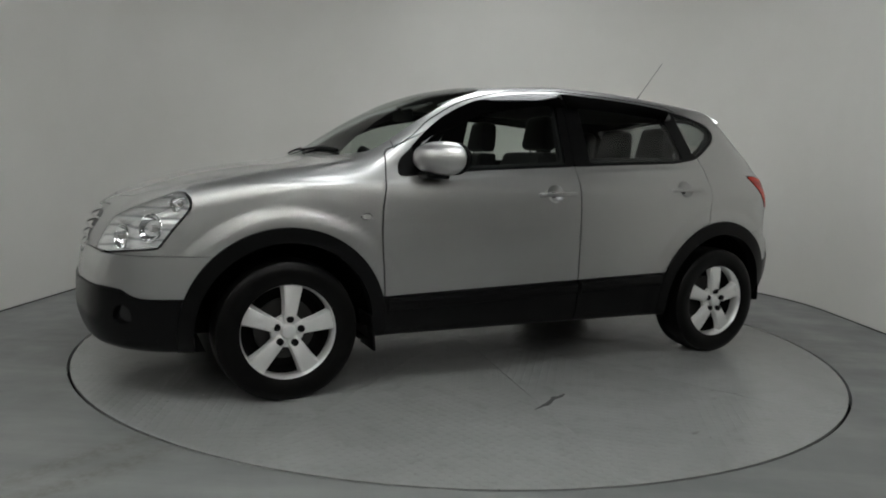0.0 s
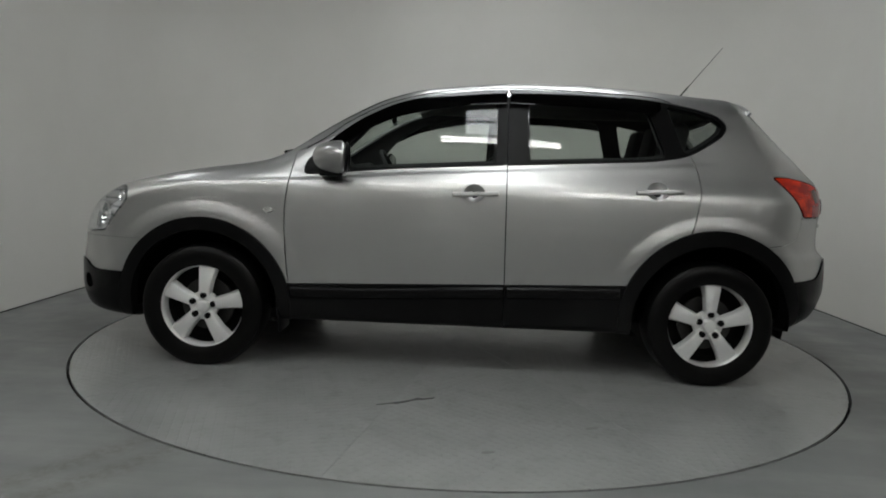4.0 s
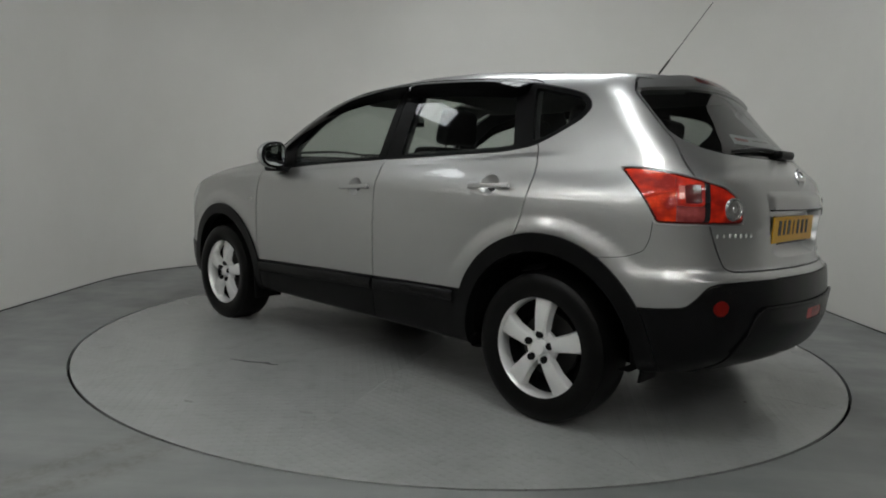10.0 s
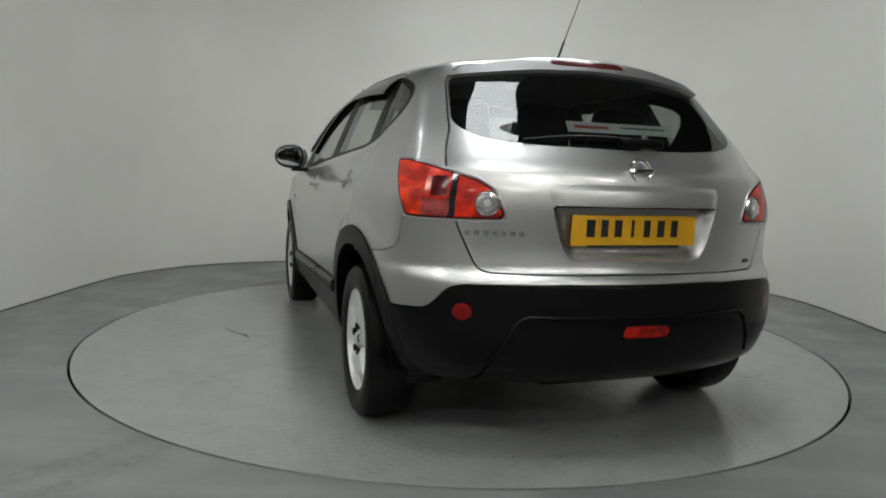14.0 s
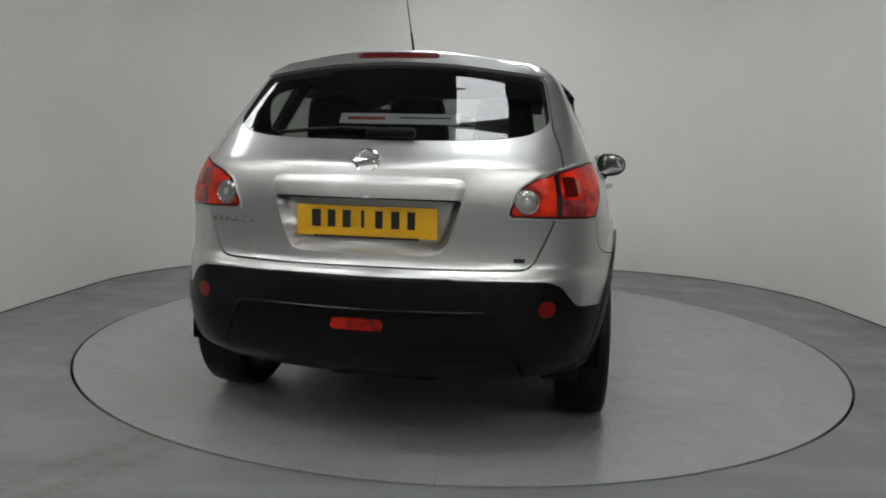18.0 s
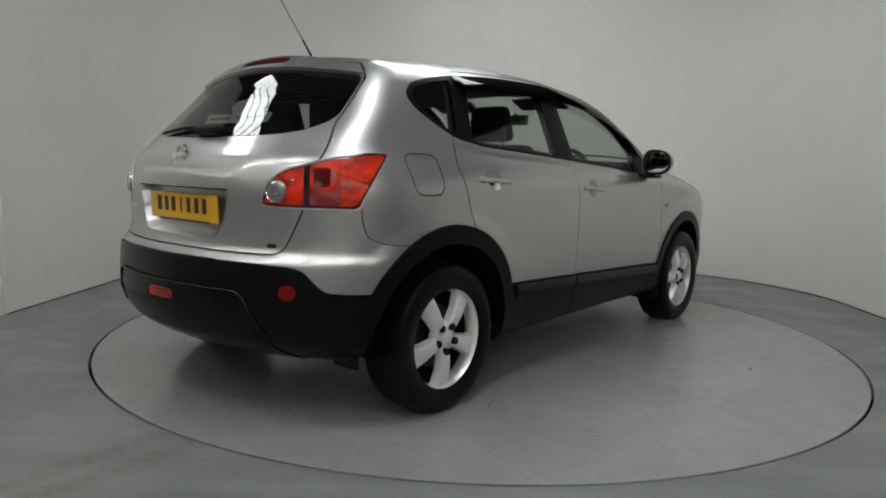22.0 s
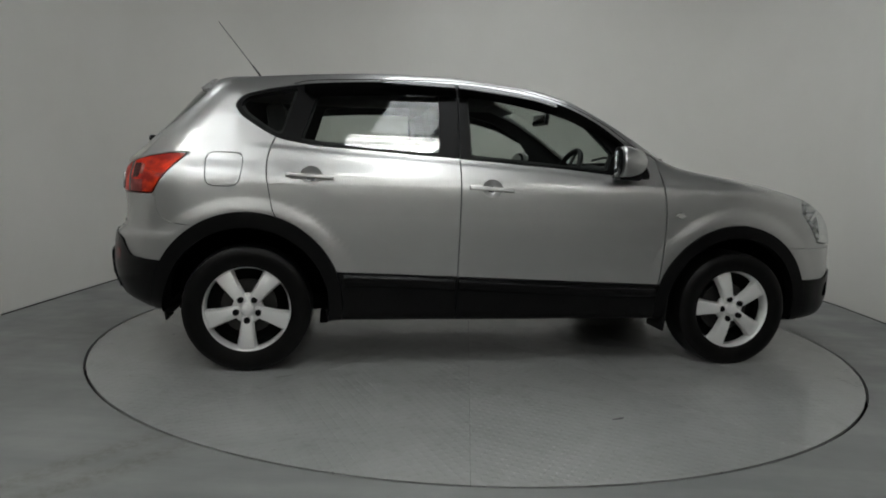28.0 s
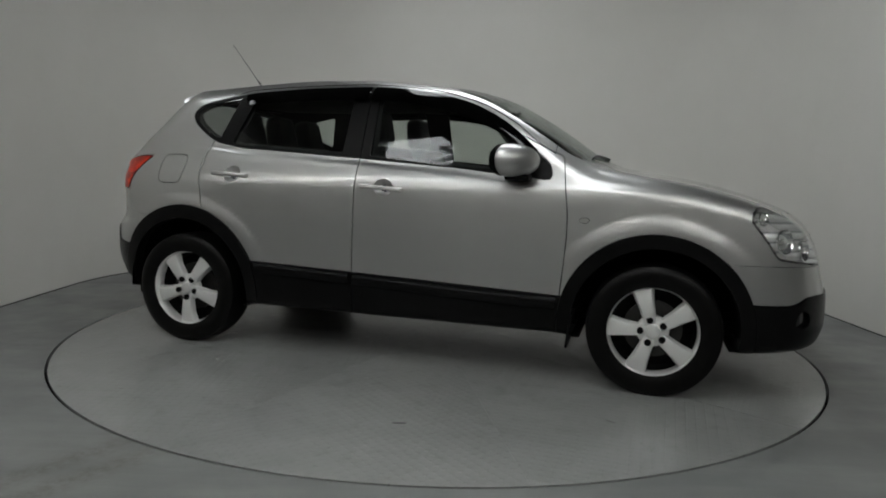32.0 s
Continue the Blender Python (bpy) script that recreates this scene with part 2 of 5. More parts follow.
def box_bm(size, centre=(0, 0, 0), bevel=0.0, seg=2, turn=None):
    bm = bmesh.new()
    m = Matrix.Translation(centre) @ (turn or Matrix()) @ Matrix.Diagonal((*size, 1))
    bmesh.ops.create_cube(bm, size=1, matrix=m)
    if bevel:
        bmesh.ops.bevel(bm, geom=bm.edges[:], offset=bevel, segments=seg, profile=0.6, affect="EDGES")
    return bm


def lathe_bm(profile, n=64, axis="Y", closed=False):
    """Turns a profile of (radius, along) round the axis."""
    bm = bmesh.new()
    rings = []
    for k in range(n):
        a = 2 * math.pi * k / n
        ring = []
        for r, s in profile:
            u, v = r * math.cos(a), r * math.sin(a)
            ring.append(bm.verts.new({"Y": (u, s, v), "Z": (u, v, s), "X": (s, u, v)}[axis]))
        rings.append(ring)
    m = len(profile)
    for k in range(n):
        p, q = rings[k], rings[(k + 1) % n]
        for i in range(m if closed else m - 1):
            j = (i + 1) % m
            bm.faces.new((p[i], p[j], q[j], q[i]))
    bmesh.ops.remove_doubles(bm, verts=bm.verts[:], dist=1e-5)
    bmesh.ops.recalc_face_normals(bm, faces=bm.faces[:])
    return bm


def tube_bm(points, radius, n=10, taper=None):
    """A round bar along points."""
    bm = bmesh.new()
    pts = [Vector(p) for p in points]
    rings = []
    for i, p in enumerate(pts):
        way = (pts[min(i + 1, len(pts) - 1)] - pts[max(i - 1, 0)]).normalized()
        side = way.orthogonal().normalized() if i == 0 else (side - way * side.dot(way)).normalized()
        up = way.cross(side)
        r = radius * (1 if taper is None else 1 + (taper - 1) * i / (len(pts) - 1))
        rings.append([bm.verts.new(p + r * (math.cos(a) * side + math.sin(a) * up)) for a in np.linspace(0, 2 * math.pi, n, endpoint=False)])
    for a, b in zip(rings, rings[1:]):
        for k in range(n):
            bm.faces.new((a[k], a[(k + 1) % n], b[(k + 1) % n], b[k]))
    bm.faces.new(rings[0][::-1])
    bm.faces.new(rings[-1])
    return bm


def prism_bm(outline, depth, bevel=0.0, seg=2):
    """A flat outline in xy, thickened to depth along z and bevelled."""
    bm = bmesh.new()
    vs = [bm.verts.new((x, y, 0)) for x, y in outline]
    f = bm.faces.new(vs)
    ext = bmesh.ops.extrude_face_region(bm, geom=[f])
    top = [v for v in ext["geom"] if isinstance(v, bmesh.types.BMVert)]
    bmesh.ops.translate(bm, verts=top, vec=(0, 0, depth))
    bmesh.ops.recalc_face_normals(bm, faces=bm.faces[:])
    if bevel:
        bmesh.ops.bevel(bm, geom=bm.edges[:], offset=bevel, segments=seg, profile=0.6, affect="EDGES")
    return bm


def chaikin(pts, n=2):
    pts = np.array(pts, float)
    for _ in range(n):
        nxt = np.roll(pts, -1, 0)
        pts = np.stack([0.75 * pts + 0.25 * nxt, 0.25 * pts + 0.75 * nxt], 1).reshape(-1, 2)
    return pts


# ---------------------------------------------------------------- the studio
TABLE_R = 2.238


def cove_line(half=3.08, back=3.06, r=1.78, front=-0.11, n=28):
    """The wall's line on the floor, from the left end round the back to the right end."""
    pts = [(-half, front), (-half, back - r)]
    for k in range(1, n):
        a = math.pi - 0.5 * math.pi * k / n
        pts.append((-half + r + r * math.cos(a), back - r + r * math.sin(a)))
    pts.append((-half + r, back))
    right = [(-x, y) for x, y in reversed(pts)]
    return pts + right


def strip_wall(name, line, z0, z1, thick, material, smooth=True):
    """A wall of some thickness that stands along a line; its inside is on the line."""
    line = [Vector((*p, 0)) for p in line]
    verts, faces = [], []
    for i, p in enumerate(line):
        way = (line[min(i + 1, len(line) - 1)] - line[max(i - 1, 0)]).normalized()
        out = Vector((-way.y, way.x, 0)) * thick
        verts += [p + Vector((0, 0, z0)), p + Vector((0, 0, z1)), p + out + Vector((0, 0, z1)), p + out + Vector((0, 0, z0))]
    for i in range(len(line) - 1):
        a, b = 4 * i, 4 * i + 4
        for k in range(4):
            faces.append((a + k, a + (k + 1) % 4, b + (k + 1) % 4, b + k))
    faces += [(3, 2, 1, 0), tuple(4 * len(line) - 4 + k for k in range(4))]
    bm = bmesh.new()
    me = mesh_of(name, verts, faces)
    bm.from_mesh(me)
    bpy.data.meshes.remove(me)
    bmesh.ops.recalc_face_normals(bm, faces=bm.faces[:])
    return part(name, bm, material, smooth=smooth, sharp=40)


def studio():
    wall = strip_wall("wall_cove", cove_line(), -0.02, 3.05, 0.12, WALL)
    tagged(wall, "curved white-painted studio wall meeting the grey floor", "wall", kind="structure")
    skirt = strip_wall("baseboard", [(x * 0.9992, y - 0.002) for x, y in cove_line()], 0.0, 0.007, 0.003, GAP)
    tagged(skirt, "thin dark joint between wall and floor", "joint", kind="structure")
    for name, line in (("wall_end_west", [(-3.10, -1.6), (-3.10, -0.115)]), ("wall_end_east", [(3.10, -0.115), (3.10, -1.6)])):
        tagged(strip_wall(name, line, -0.02, 3.05, 0.10, WALL, False), "flat white-painted end panel of the studio wall", "wall", kind="structure")
    # unseen hall walls, added; their grey sets how much light returns to the car
    hall = [(-8, 5), (8, 5), (8, -9), (-8, -9), (-8, 5)]
    for name, a, b in zip(("wall_north", "wall_east", "wall_south", "wall_west"), hall, hall[1:]):
        tagged(strip_wall(name, [a, b], -0.02, CEIL, 0.12, HALLWALL, False), "unseen plain wall added to close the surrounding hall", "wall", kind="structure")
    # floor with a round opening for the turntable
    bm = bmesh.new()
    n = 128
    inner = [bm.verts.new((2.243 * math.cos(2 * math.pi * k / n), 2.243 * math.sin(2 * math.pi * k / n), 0)) for k in range(n)]
    outer = []
    for k in range(n):
        a = 2 * math.pi * k / n
        c, s = math.cos(a), math.sin(a)
        reach = min(8.2 / max(abs(c), 1e-6), (5.2 if s > 0 else 9.2) / max(abs(s), 1e-6))
        outer.append(bm.verts.new((reach * c, reach * s, 0)))
    for k in range(n):
        j = (k + 1) % n
        bm.faces.new((inner[k], outer[k], outer[j], inner[j]))
    low = [bm.verts.new((v.co.x, v.co.y, -0.05)) for v in inner]
    for k in range(n):
        j = (k + 1) % n
        bm.faces.new((inner[j], low[j], low[k], inner[k]))
    bmesh.ops.recalc_face_normals(bm, faces=bm.faces[:])
    fl = part("floor", bm, FLOOR, smooth=False)
    tagged(fl, "grey painted concrete floor with pale scuffs", "floor", kind="structure")
    pit = part("floor_pit", lathe_bm([(0.0, -0.05), (2.4, -0.05)], 64, "Z"), GAP)
    tagged(pit, "dark pit under the turntable", "pit", kind="structure")
    ceil = part("ceiling", box_bm((16.4, 14.4, 0.1), (0, -2.0, CEIL + 0.05)), ROOF, smooth=False)
    tagged(ceil, "grey sheet ceiling of the studio", "ceiling", kind="structure")


def turntable():
    """Ten sector plates that meet in fine joints."""
    deck = new("turntable")
    tagged(deck, "round grey painted tread-plate turntable flush with the floor", "turntable")
    bm = bmesh.new()
    n, half, gap = 18, radians(18), 0.0006
    for z in (0.0, -0.012):
        ring = [bm.verts.new((gap * 3, 0, z))]
        for k in range(n + 1):
            a = -half + 2 * half * k / n
            a = a * (1 - gap / (TABLE_R * half))
            ring.append(bm.verts.new(((TABLE_R - 0.009) * math.cos(a), (TABLE_R - 0.009) * math.sin(a), z)))
        bm.faces.new(ring if z == 0 else ring[::-1])
    vs = list(bm.verts)
    m = len(vs) // 2
    for k in range(m):
        bm.faces.new((vs[k], vs[k + m], vs[(k + 1) % m + m], vs[(k + 1) % m]))
    bmesh.ops.recalc_face_normals(bm, faces=bm.faces[:])
    first = part("deck_plate", bm, TREAD, deck, place=Matrix.Rotation(radians(7 + 18), 4, "Z"), smooth=False)
    for k in range(1, 10):
        piece("deck_plate", first.data, TREAD, deck, place=Matrix.Rotation(radians(25 + 36 * k), 4, "Z"))
    part("deck_base", lathe_bm([(0.0, -0.014), (TABLE_R - 0.010, -0.014), (TABLE_R - 0.010, -0.045)], 96, "Z"), GAP, deck, "dark steel frame under the plates")
    return deck

# ---------------------------------------------------------------- the car's outer form
HUB_F, HUB_R, HUB_Z = 1.315, -1.315, 0.318


def curve(xs, ys):
    """A smooth curve through points (monotone cubic)."""
    xs, ys = np.array(xs, float), np.array(ys, float)
    d = np.diff(ys) / np.diff(xs)
    m = np.concatenate([[d[0]], np.where(d[:-1] * d[1:] > 0, 2 * d[:-1] * d[1:] / np.where(d[:-1] + d[1:] == 0, 1, d[:-1] + d[1:]), 0), [d[-1]]])

    def value(x):
        x = np.clip(x, xs[0], xs[-1])
        i = np.clip(np.searchsorted(xs, x) - 1, 0, len(xs) - 2)
        h = xs[i + 1] - xs[i]
        t = (x - xs[i]) / h
        return (ys[i] * (1 + 2 * t) * (1 - t) ** 2 + m[i] * h * t * (1 - t) ** 2 + ys[i + 1] * t * t * (3 - 2 * t) + m[i + 1] * h * t * t * (t - 1))
    return value


SIDE = curve([0.20, 0.30, 0.45, 0.60, 0.75, 0.88, 0.97, 1.03, 1.06, 1.09, 1.115, 1.15, 1.20, 1.25, 1.30, 1.35, 1.40, 1.45, 1.53, 1.60, 1.70],
             [0.8300, 0.8746, 0.8942, 0.9038, 0.9068, 0.9003, 0.8869, 0.8600, 0.8425, 0.8297, 0.8193, 0.8048, 0.7852, 0.7647, 0.7435, 0.7212, 0.6979, 0.6731, 0.6248, 0.5435, 0.4186])
TOP = curve([-2.3, -1.75, -1.60, -1.30, -1.0, -0.60, -0.30, 0.0, 0.22, 0.42, 0.62, 0.80, 0.97, 1.08, 1.20, 1.40, 1.60, 1.78, 1.92, 2.03, 2.12, 2.3],
            [1.4704, 1.4963, 1.5155, 1.5381, 1.5630, 1.5841, 1.5821, 1.5573, 1.5335, 1.4809, 1.3828, 1.2717, 1.1559, 1.1071, 1.0828, 1.0539, 1.0157, 0.9640, 0.9130, 0.8600, 0.7900, 0.5083])
REAR = curve([0.22, 0.30, 0.36, 0.50, 0.60, 0.67, 0.71, 0.80, 0.92, 1.05, 1.11, 1.16, 1.25, 1.35, 1.44, 1.475, 1.50, 1.56],
             [-1.8130, -1.9888, -2.0754, -2.1187, -2.1116, -2.1004, -2.0632, -2.0527, -2.0557, -2.0295, -1.9665, -1.9148, -1.8220, -1.7313, -1.6661, -1.6450, -1.6406, -1.6453])


def eased(f, lo, hi, h, n=3000):
    """The same curve with its knots rounded off over a length of about h."""
    x = np.linspace(lo - 4 * h, hi + 4 * h, n)
    k = np.exp(-0.5 * (np.arange(-60, 61) * (x[1] - x[0]) / h) ** 2)
    y = np.convolve(np.pad(f(x), 60, mode="edge"), k / k.sum(), mode="valid")
    return lambda q: np.interp(q, x, y)


SIDE, TOP, REAR = eased(SIDE, 0.2, 1.7, 0.018), eased(TOP, -2.3, 2.3, 0.03), eased(REAR, 0.22, 1.56, 0.008)
# the crease under the side windows
BELT = curve([-2.0, -1.2, -0.99, -0.60, -0.25, 0.30, 0.80, 1.3, 1.8], [1.165, 1.135, 1.117, 1.094, 1.073, 1.036, 0.992, 0.975, 0.96])
BOW = curve([0.3, 1.0, 1.18, 1.30, 1.43, 1.6], [0.3500, 0.2960, 0.3061, 0.3238, 0.3491, 0.3239])
CROWN = curve([-2.2, -0.2, 0.3, 0.8, 1.1, 1.5, 2.2], [0.1204, 0.1228, 0.1076, 0.0674, 0.0406, 0.0398, -0.0209])
NOSE = curve([0.20, 0.28, 0.38, 0.50, 0.62, 0.72, 0.82, 0.90, 1.2], [2.0564, 2.1545, 2.1770, 2.1739, 2.1611, 2.1602, 2.1576, 2.1408, 2.0924])


def smax(a, b, k):
    h = np.maximum(k - np.abs(a - b), 0) / k
    return np.maximum(a, b) + h * h * k * 0.25


def side_width(x, z):
    w = SIDE(z)
    w = w - 0.085 * np.clip((x - 0.95) / 1.2, 0, 2) ** 2 - 0.10 * np.clip((-x - 0.95) / 1.1, 0, 2) ** 2
    w = w - np.clip(z - 0.95, 0, 1) * 0.03 * ((-x - 0.3) / 1.1 + np.sqrt(((x + 0.3) / 1.1) ** 2 + 0.04))
    t = np.clip((z - BELT(x)) / 0.026 + 0.5, 0, 1)
    w = w + 0.007 * (1 - t * t * (3 - 2 * t)) * np.clip((x + 1.35) / 0.2, 0, 1) * np.clip((1.75 - x) / 0.5, 0, 1) * np.clip((z - 0.80) / 0.15, 0, 1)
    # swollen wheel arches
    for hx, r0 in ((HUB_F, 0.57), (HUB_R, 0.58)):
        d = np.hypot(x - hx, (z - HUB_Z) * 1.02)
        k = np.clip((r0 - d) / 0.07, 0, 1)
        up = np.clip((z - 0.45) / 0.30, 0, 1)
        w = w + 0.012 * k * (2 - k) * k ** 0.5 * (0.25 + 0.75 * up * up * (3 - 2 * up)) * (z > 0.2)
    return w


def form(x, y, z):
    """Below nought inside the body."""
    a = np.abs(y)
    s = (a - side_width(x, z)) * 0.93
    top = (z - TOP(x + 0.10 * a * a * np.clip((x + 0.2) / 0.5, 0, 1)) + a * a * CROWN(x)) * 0.87
    rear = (REAR(z) + BOW(z) * a * a - x) * 0.85
    nose = (x - NOSE(z) + 0.21 * a * a) * 0.95
    t = np.clip((1.0 - np.abs(x)) / 0.12, 0, 1)
    r = np.clip((-x - 1.50) / 0.18, 0, 1)
    low = 0.235 + 0.024 * t * t * (3 - 2 * t) + 0.048 * r * r * (3 - 2 * r) - z
    f = smax(s, top, 0.08)
    t = np.clip((1.22 - z) / 0.24, 0, 1)
    f = smax(f, rear, 0.12 + 0.10 * t * t * (3 - 2 * t))
    t = np.clip(a / 0.55, 0, 1)
    f = smax(f, nose, 0.11 + 0.16 * t * t * (3 - 2 * t))
    return smax(f, low, 0.03)


def skin_grid(step=0.021):
    """The whole outer skin as triangles: rays from the car's spine out to a box."""
    X0, X1, Y1, Z0, Z1 = -2.14, 2.24, 0.93, 0.20, 1.62
    nx, ny, nz = int((X1 - X0) / step), int(2 * Y1 / step), int((Z1 - Z0) / step)
    gx, gy, gz = np.linspace(X0, X1, nx + 1), np.linspace(-Y1, Y1, ny + 1), np.linspace(Z0, Z1, nz + 1)
    gz = np.unique(np.round(np.concatenate([gz, np.arange(0.95, 1.16, 0.0105)]), 4))
    gz = gz[np.concatenate([[True], np.diff(gz) > 0.004])]
    sheets = []

    def sheet(u, v, make, flip):
        U, V = np.meshgrid(u, v, indexing="ij")
        P = np.stack([np.broadcast_to(c, U.shape) for c in make(U, V)], -1).reshape(-1, 3).astype(float)
        n, m = len(u), len(v)
        i, j = np.meshgrid(np.arange(n - 1), np.arange(m - 1), indexing="ij")
        a = (i * m + j).ravel()
        q = np.stack([a, a + m, a + m + 1, a + 1], 1)
        sheets.append((P, q[:, ::-1] if flip else q))
    sheet(gx, gz, lambda u, v: (u, Y1, v), True)
    sheet(gx, gz, lambda u, v: (u, -Y1, v), False)
    sheet(gx, gy, lambda u, v: (u, v, Z1), False)
    sheet(gx, gy, lambda u, v: (u, v, Z0), True)
    sheet(gy, gz, lambda u, v: (X1, u, v), False)
    sheet(gy, gz, lambda u, v: (X0, u, v), True)
    P, Q, base = [], [], 0
    for p, q in sheets:
        P.append(p)
        Q.append(q + base)
        base += len(p)
    P, Q = np.concatenate(P), np.concatenate(Q)
    key, first, back = np.unique(np.round(P, 5), axis=0, return_index=True, return_inverse=True)
    P, Q = P[first], back.ravel()[Q]
    O = np.stack([np.clip(P[:, 0], -1.25, 1.35) * 1.0, np.clip(P[:, 1], -0.35, 0.35), np.full(len(P), 0.72)], 1)
    D = P - O
    lo, hi = np.zeros(len(P)), np.full(len(P), 1.5)
    for _ in range(34):
        mid = 0.5 * (lo + hi)
        S = O + D * mid[:, None]
        inside = form(*S.T) < 0
        lo, hi = np.where(inside, mid, lo), np.where(inside, hi, mid)
    V = O + D * lo[:, None]
    F = np.concatenate([Q[:, [0, 1, 2]], Q[:, [0, 2, 3]]])
    keep = (F[:, 0] != F[:, 1]) & (F[:, 1] != F[:, 2]) & (F[:, 0] != F[:, 2])
    return V, F[keep]


def slope(V, e=0.004):
    """Outward normals of the form."""
    g = np.stack([form(*(V + d).T) - form(*(V - d).T) for d in np.eye(3) * e], 1)
    return g / np.maximum(np.linalg.norm(g, axis=1, keepdims=True), 1e-9)


def clip(V, F, h):
    """The part of a mesh where h, one value a corner, is below nought."""
    s = h > 0
    c = s[F].sum(1)
    whole, one, two = F[c == 0], F[c == 1], F[c == 2]

    def turned(T, want):
        k = np.argmax(s[T] == want, 1)
        r = np.arange(len(T))
        return T[r, k], T[r, (k + 1) % 3], T[r, (k + 2) % 3]
    pairs = []
    a, b, d = turned(one, True)
    e, f, g = turned(two, False)
    pairs = np.concatenate([np.stack(p, 1) for p in ((a, b), (a, d), (e, f), (e, g))]) if len(one) + len(two) else np.zeros((0, 2), int)
    uniq, inv = np.unique(np.sort(pairs, 1), axis=0, return_inverse=True)
    inv = inv.ravel() + len(V)
    t = (h[uniq[:, 0]] / (h[uniq[:, 0]] - h[uniq[:, 1]]))[:, None]
    W = np.concatenate([V, V[uniq[:, 0]] * (1 - t) + V[uniq[:, 1]] * t])
    n1, n2 = len(one), len(two)
    ab, ad, ef, eg = inv[:n1], inv[n1:2 * n1], inv[2 * n1:2 * n1 + n2], inv[2 * n1 + n2:]
    T = np.concatenate([whole, np.stack([ab, b, d], 1), np.stack([ab, d, ad], 1), np.stack([e, ef, eg], 1)])
    used, T = np.unique(T, return_inverse=True)
    return W[used], T.reshape(-1, 3)


def outline_distance(u, v, poly):
    """Signed distance to a closed outline, below nought inside."""
    P = np.array(poly, float)
    best, inside = np.full(len(u), 1e9), np.zeros(len(u), bool)
    for (ax, ay), (bx, by) in zip(P, np.roll(P, -1, 0)):
        ex, ey = bx - ax, by - ay
        t = np.clip(((u - ax) * ex + (v - ay) * ey) / max(ex * ex + ey * ey, 1e-12), 0, 1)
        best = np.minimum(best, np.hypot(u - ax - t * ex, v - ay - t * ey))
        if ay != by:
            inside ^= ((ay > v) != (by > v)) & (u < (v - ay) / (by - ay) * ex + ax)
    return np.where(inside, -best, best)


def panel_mesh(name, V, F, push=0.0, thick=0.02):
    """Skin faces as a panel: pushed out along the normal, with edges folded inwards."""
    N = slope(V)
    V = V + N * push
    E = np.sort(np.concatenate([F[:, [0, 1]], F[:, [1, 2]], F[:, [2, 0]]]), 1)
    D = np.concatenate([F[:, [0, 1]], F[:, [1, 2]], F[:, [2, 0]]])
    _, inv, cnt = np.unique(E, axis=0, return_inverse=True, return_counts=True)
    B = D[cnt[inv.ravel()] == 1]
    ring, loc = np.unique(B, return_inverse=True)
    low = loc.reshape(-1, 2) + len(V)
    allV = np.concatenate([V, V[ring] - N[ring] * thick])
    R = np.concatenate([np.stack([B[:, 1], B[:, 0], low[:, 0]], 1), np.stack([B[:, 1], low[:, 0], low[:, 1]], 1)])
    allF = np.concatenate([F, R])
    me = bpy.data.meshes.new(name)
    me.vertices.add(len(allV))
    me.vertices.foreach_set("co", allV.astype(np.float32).ravel())
    me.loops.add(len(allF) * 3)
    me.loops.foreach_set("vertex_index", allF.astype(np.int32).ravel())
    me.polygons.add(len(allF))
    me.polygons.foreach_set("loop_start", np.arange(0, len(allF) * 3, 3, dtype=np.int32))
    me.polygons.foreach_set("material_index", np.repeat(np.array([0, 1], np.int32), [len(F), len(R)]))
    me.update(calc_edges=True)
    me.shade_smooth()
    a, b, c = (allV[R[:, k]] for k in range(3))
    fn = np.cross(b - a, c - a)
    fn = fn / np.maximum(np.linalg.norm(fn, axis=1, keepdims=True), 1e-12)
    me.normals_split_custom_set(np.concatenate([N[F].reshape(-1, 3), np.repeat(fn, 3, 0)]).tolist())
    return me


def panel_flat(name, V, F):
    """Skin faces as they are, with no folded edge."""
    me = mesh_of(name, V.tolist(), F.tolist(), True)
    return me


def largest(V, F):
    """The largest connected piece of a mesh."""
    mark = np.arange(len(V))
    while True:
        low = mark[F].min(1)
        fresh = mark.copy()
        for k in range(3):
            np.minimum.at(fresh, F[:, k], low)
        if (fresh == mark).all():
            break
        mark = fresh
    ids, count = np.unique(mark[F[:, 0]], return_counts=True)
    used, T = np.unique(F[mark[F[:, 0]] == ids[count.argmax()]], return_inverse=True)
    return V[used], T.reshape(-1, 3)


class Skin:
    """What is still left of the outer skin; parts are taken out of it one by one."""

    def __init__(self, V, F):
        self.V, self.F = V, F

    def take(self, where, gap=0.003):
        V, F = clip(self.V, self.F, where(self.V) + gap * 0.5)
        self.V, self.F = clip(self.V, self.F, 0.0 - (where(self.V) - gap * 0.5))
        return V, F


def rounded(poly, r=0.02, n=4):
    """An outline with its corners rounded to about r."""
    P = np.array(poly, float)
    P = P[np.linalg.norm(P - np.roll(P, 1, 0), axis=1) > 1e-6]
    out = []
    for a, b, c in zip(np.roll(P, 1, 0), P, np.roll(P, -1, 0)):
        u, v = a - b, c - b
        lu, lv = np.linalg.norm(u), np.linalg.norm(v)
        k = min(r, 0.45 * lu, 0.45 * lv)
        p, q = b + u / lu * k, b + v / lv * k
        out += [(1 - t) ** 2 * p + 2 * t * (1 - t) * b + t * t * q for t in np.linspace(0, 1, n)]
    return np.array(out)


def on_side(poly, sign, low=0.35, smooth=0.02):
    P = rounded(poly, smooth) if smooth else np.array(poly)
    return lambda V: np.maximum(outline_distance(V[:, 0], V[:, 2], P), low - V[:, 1] * sign)


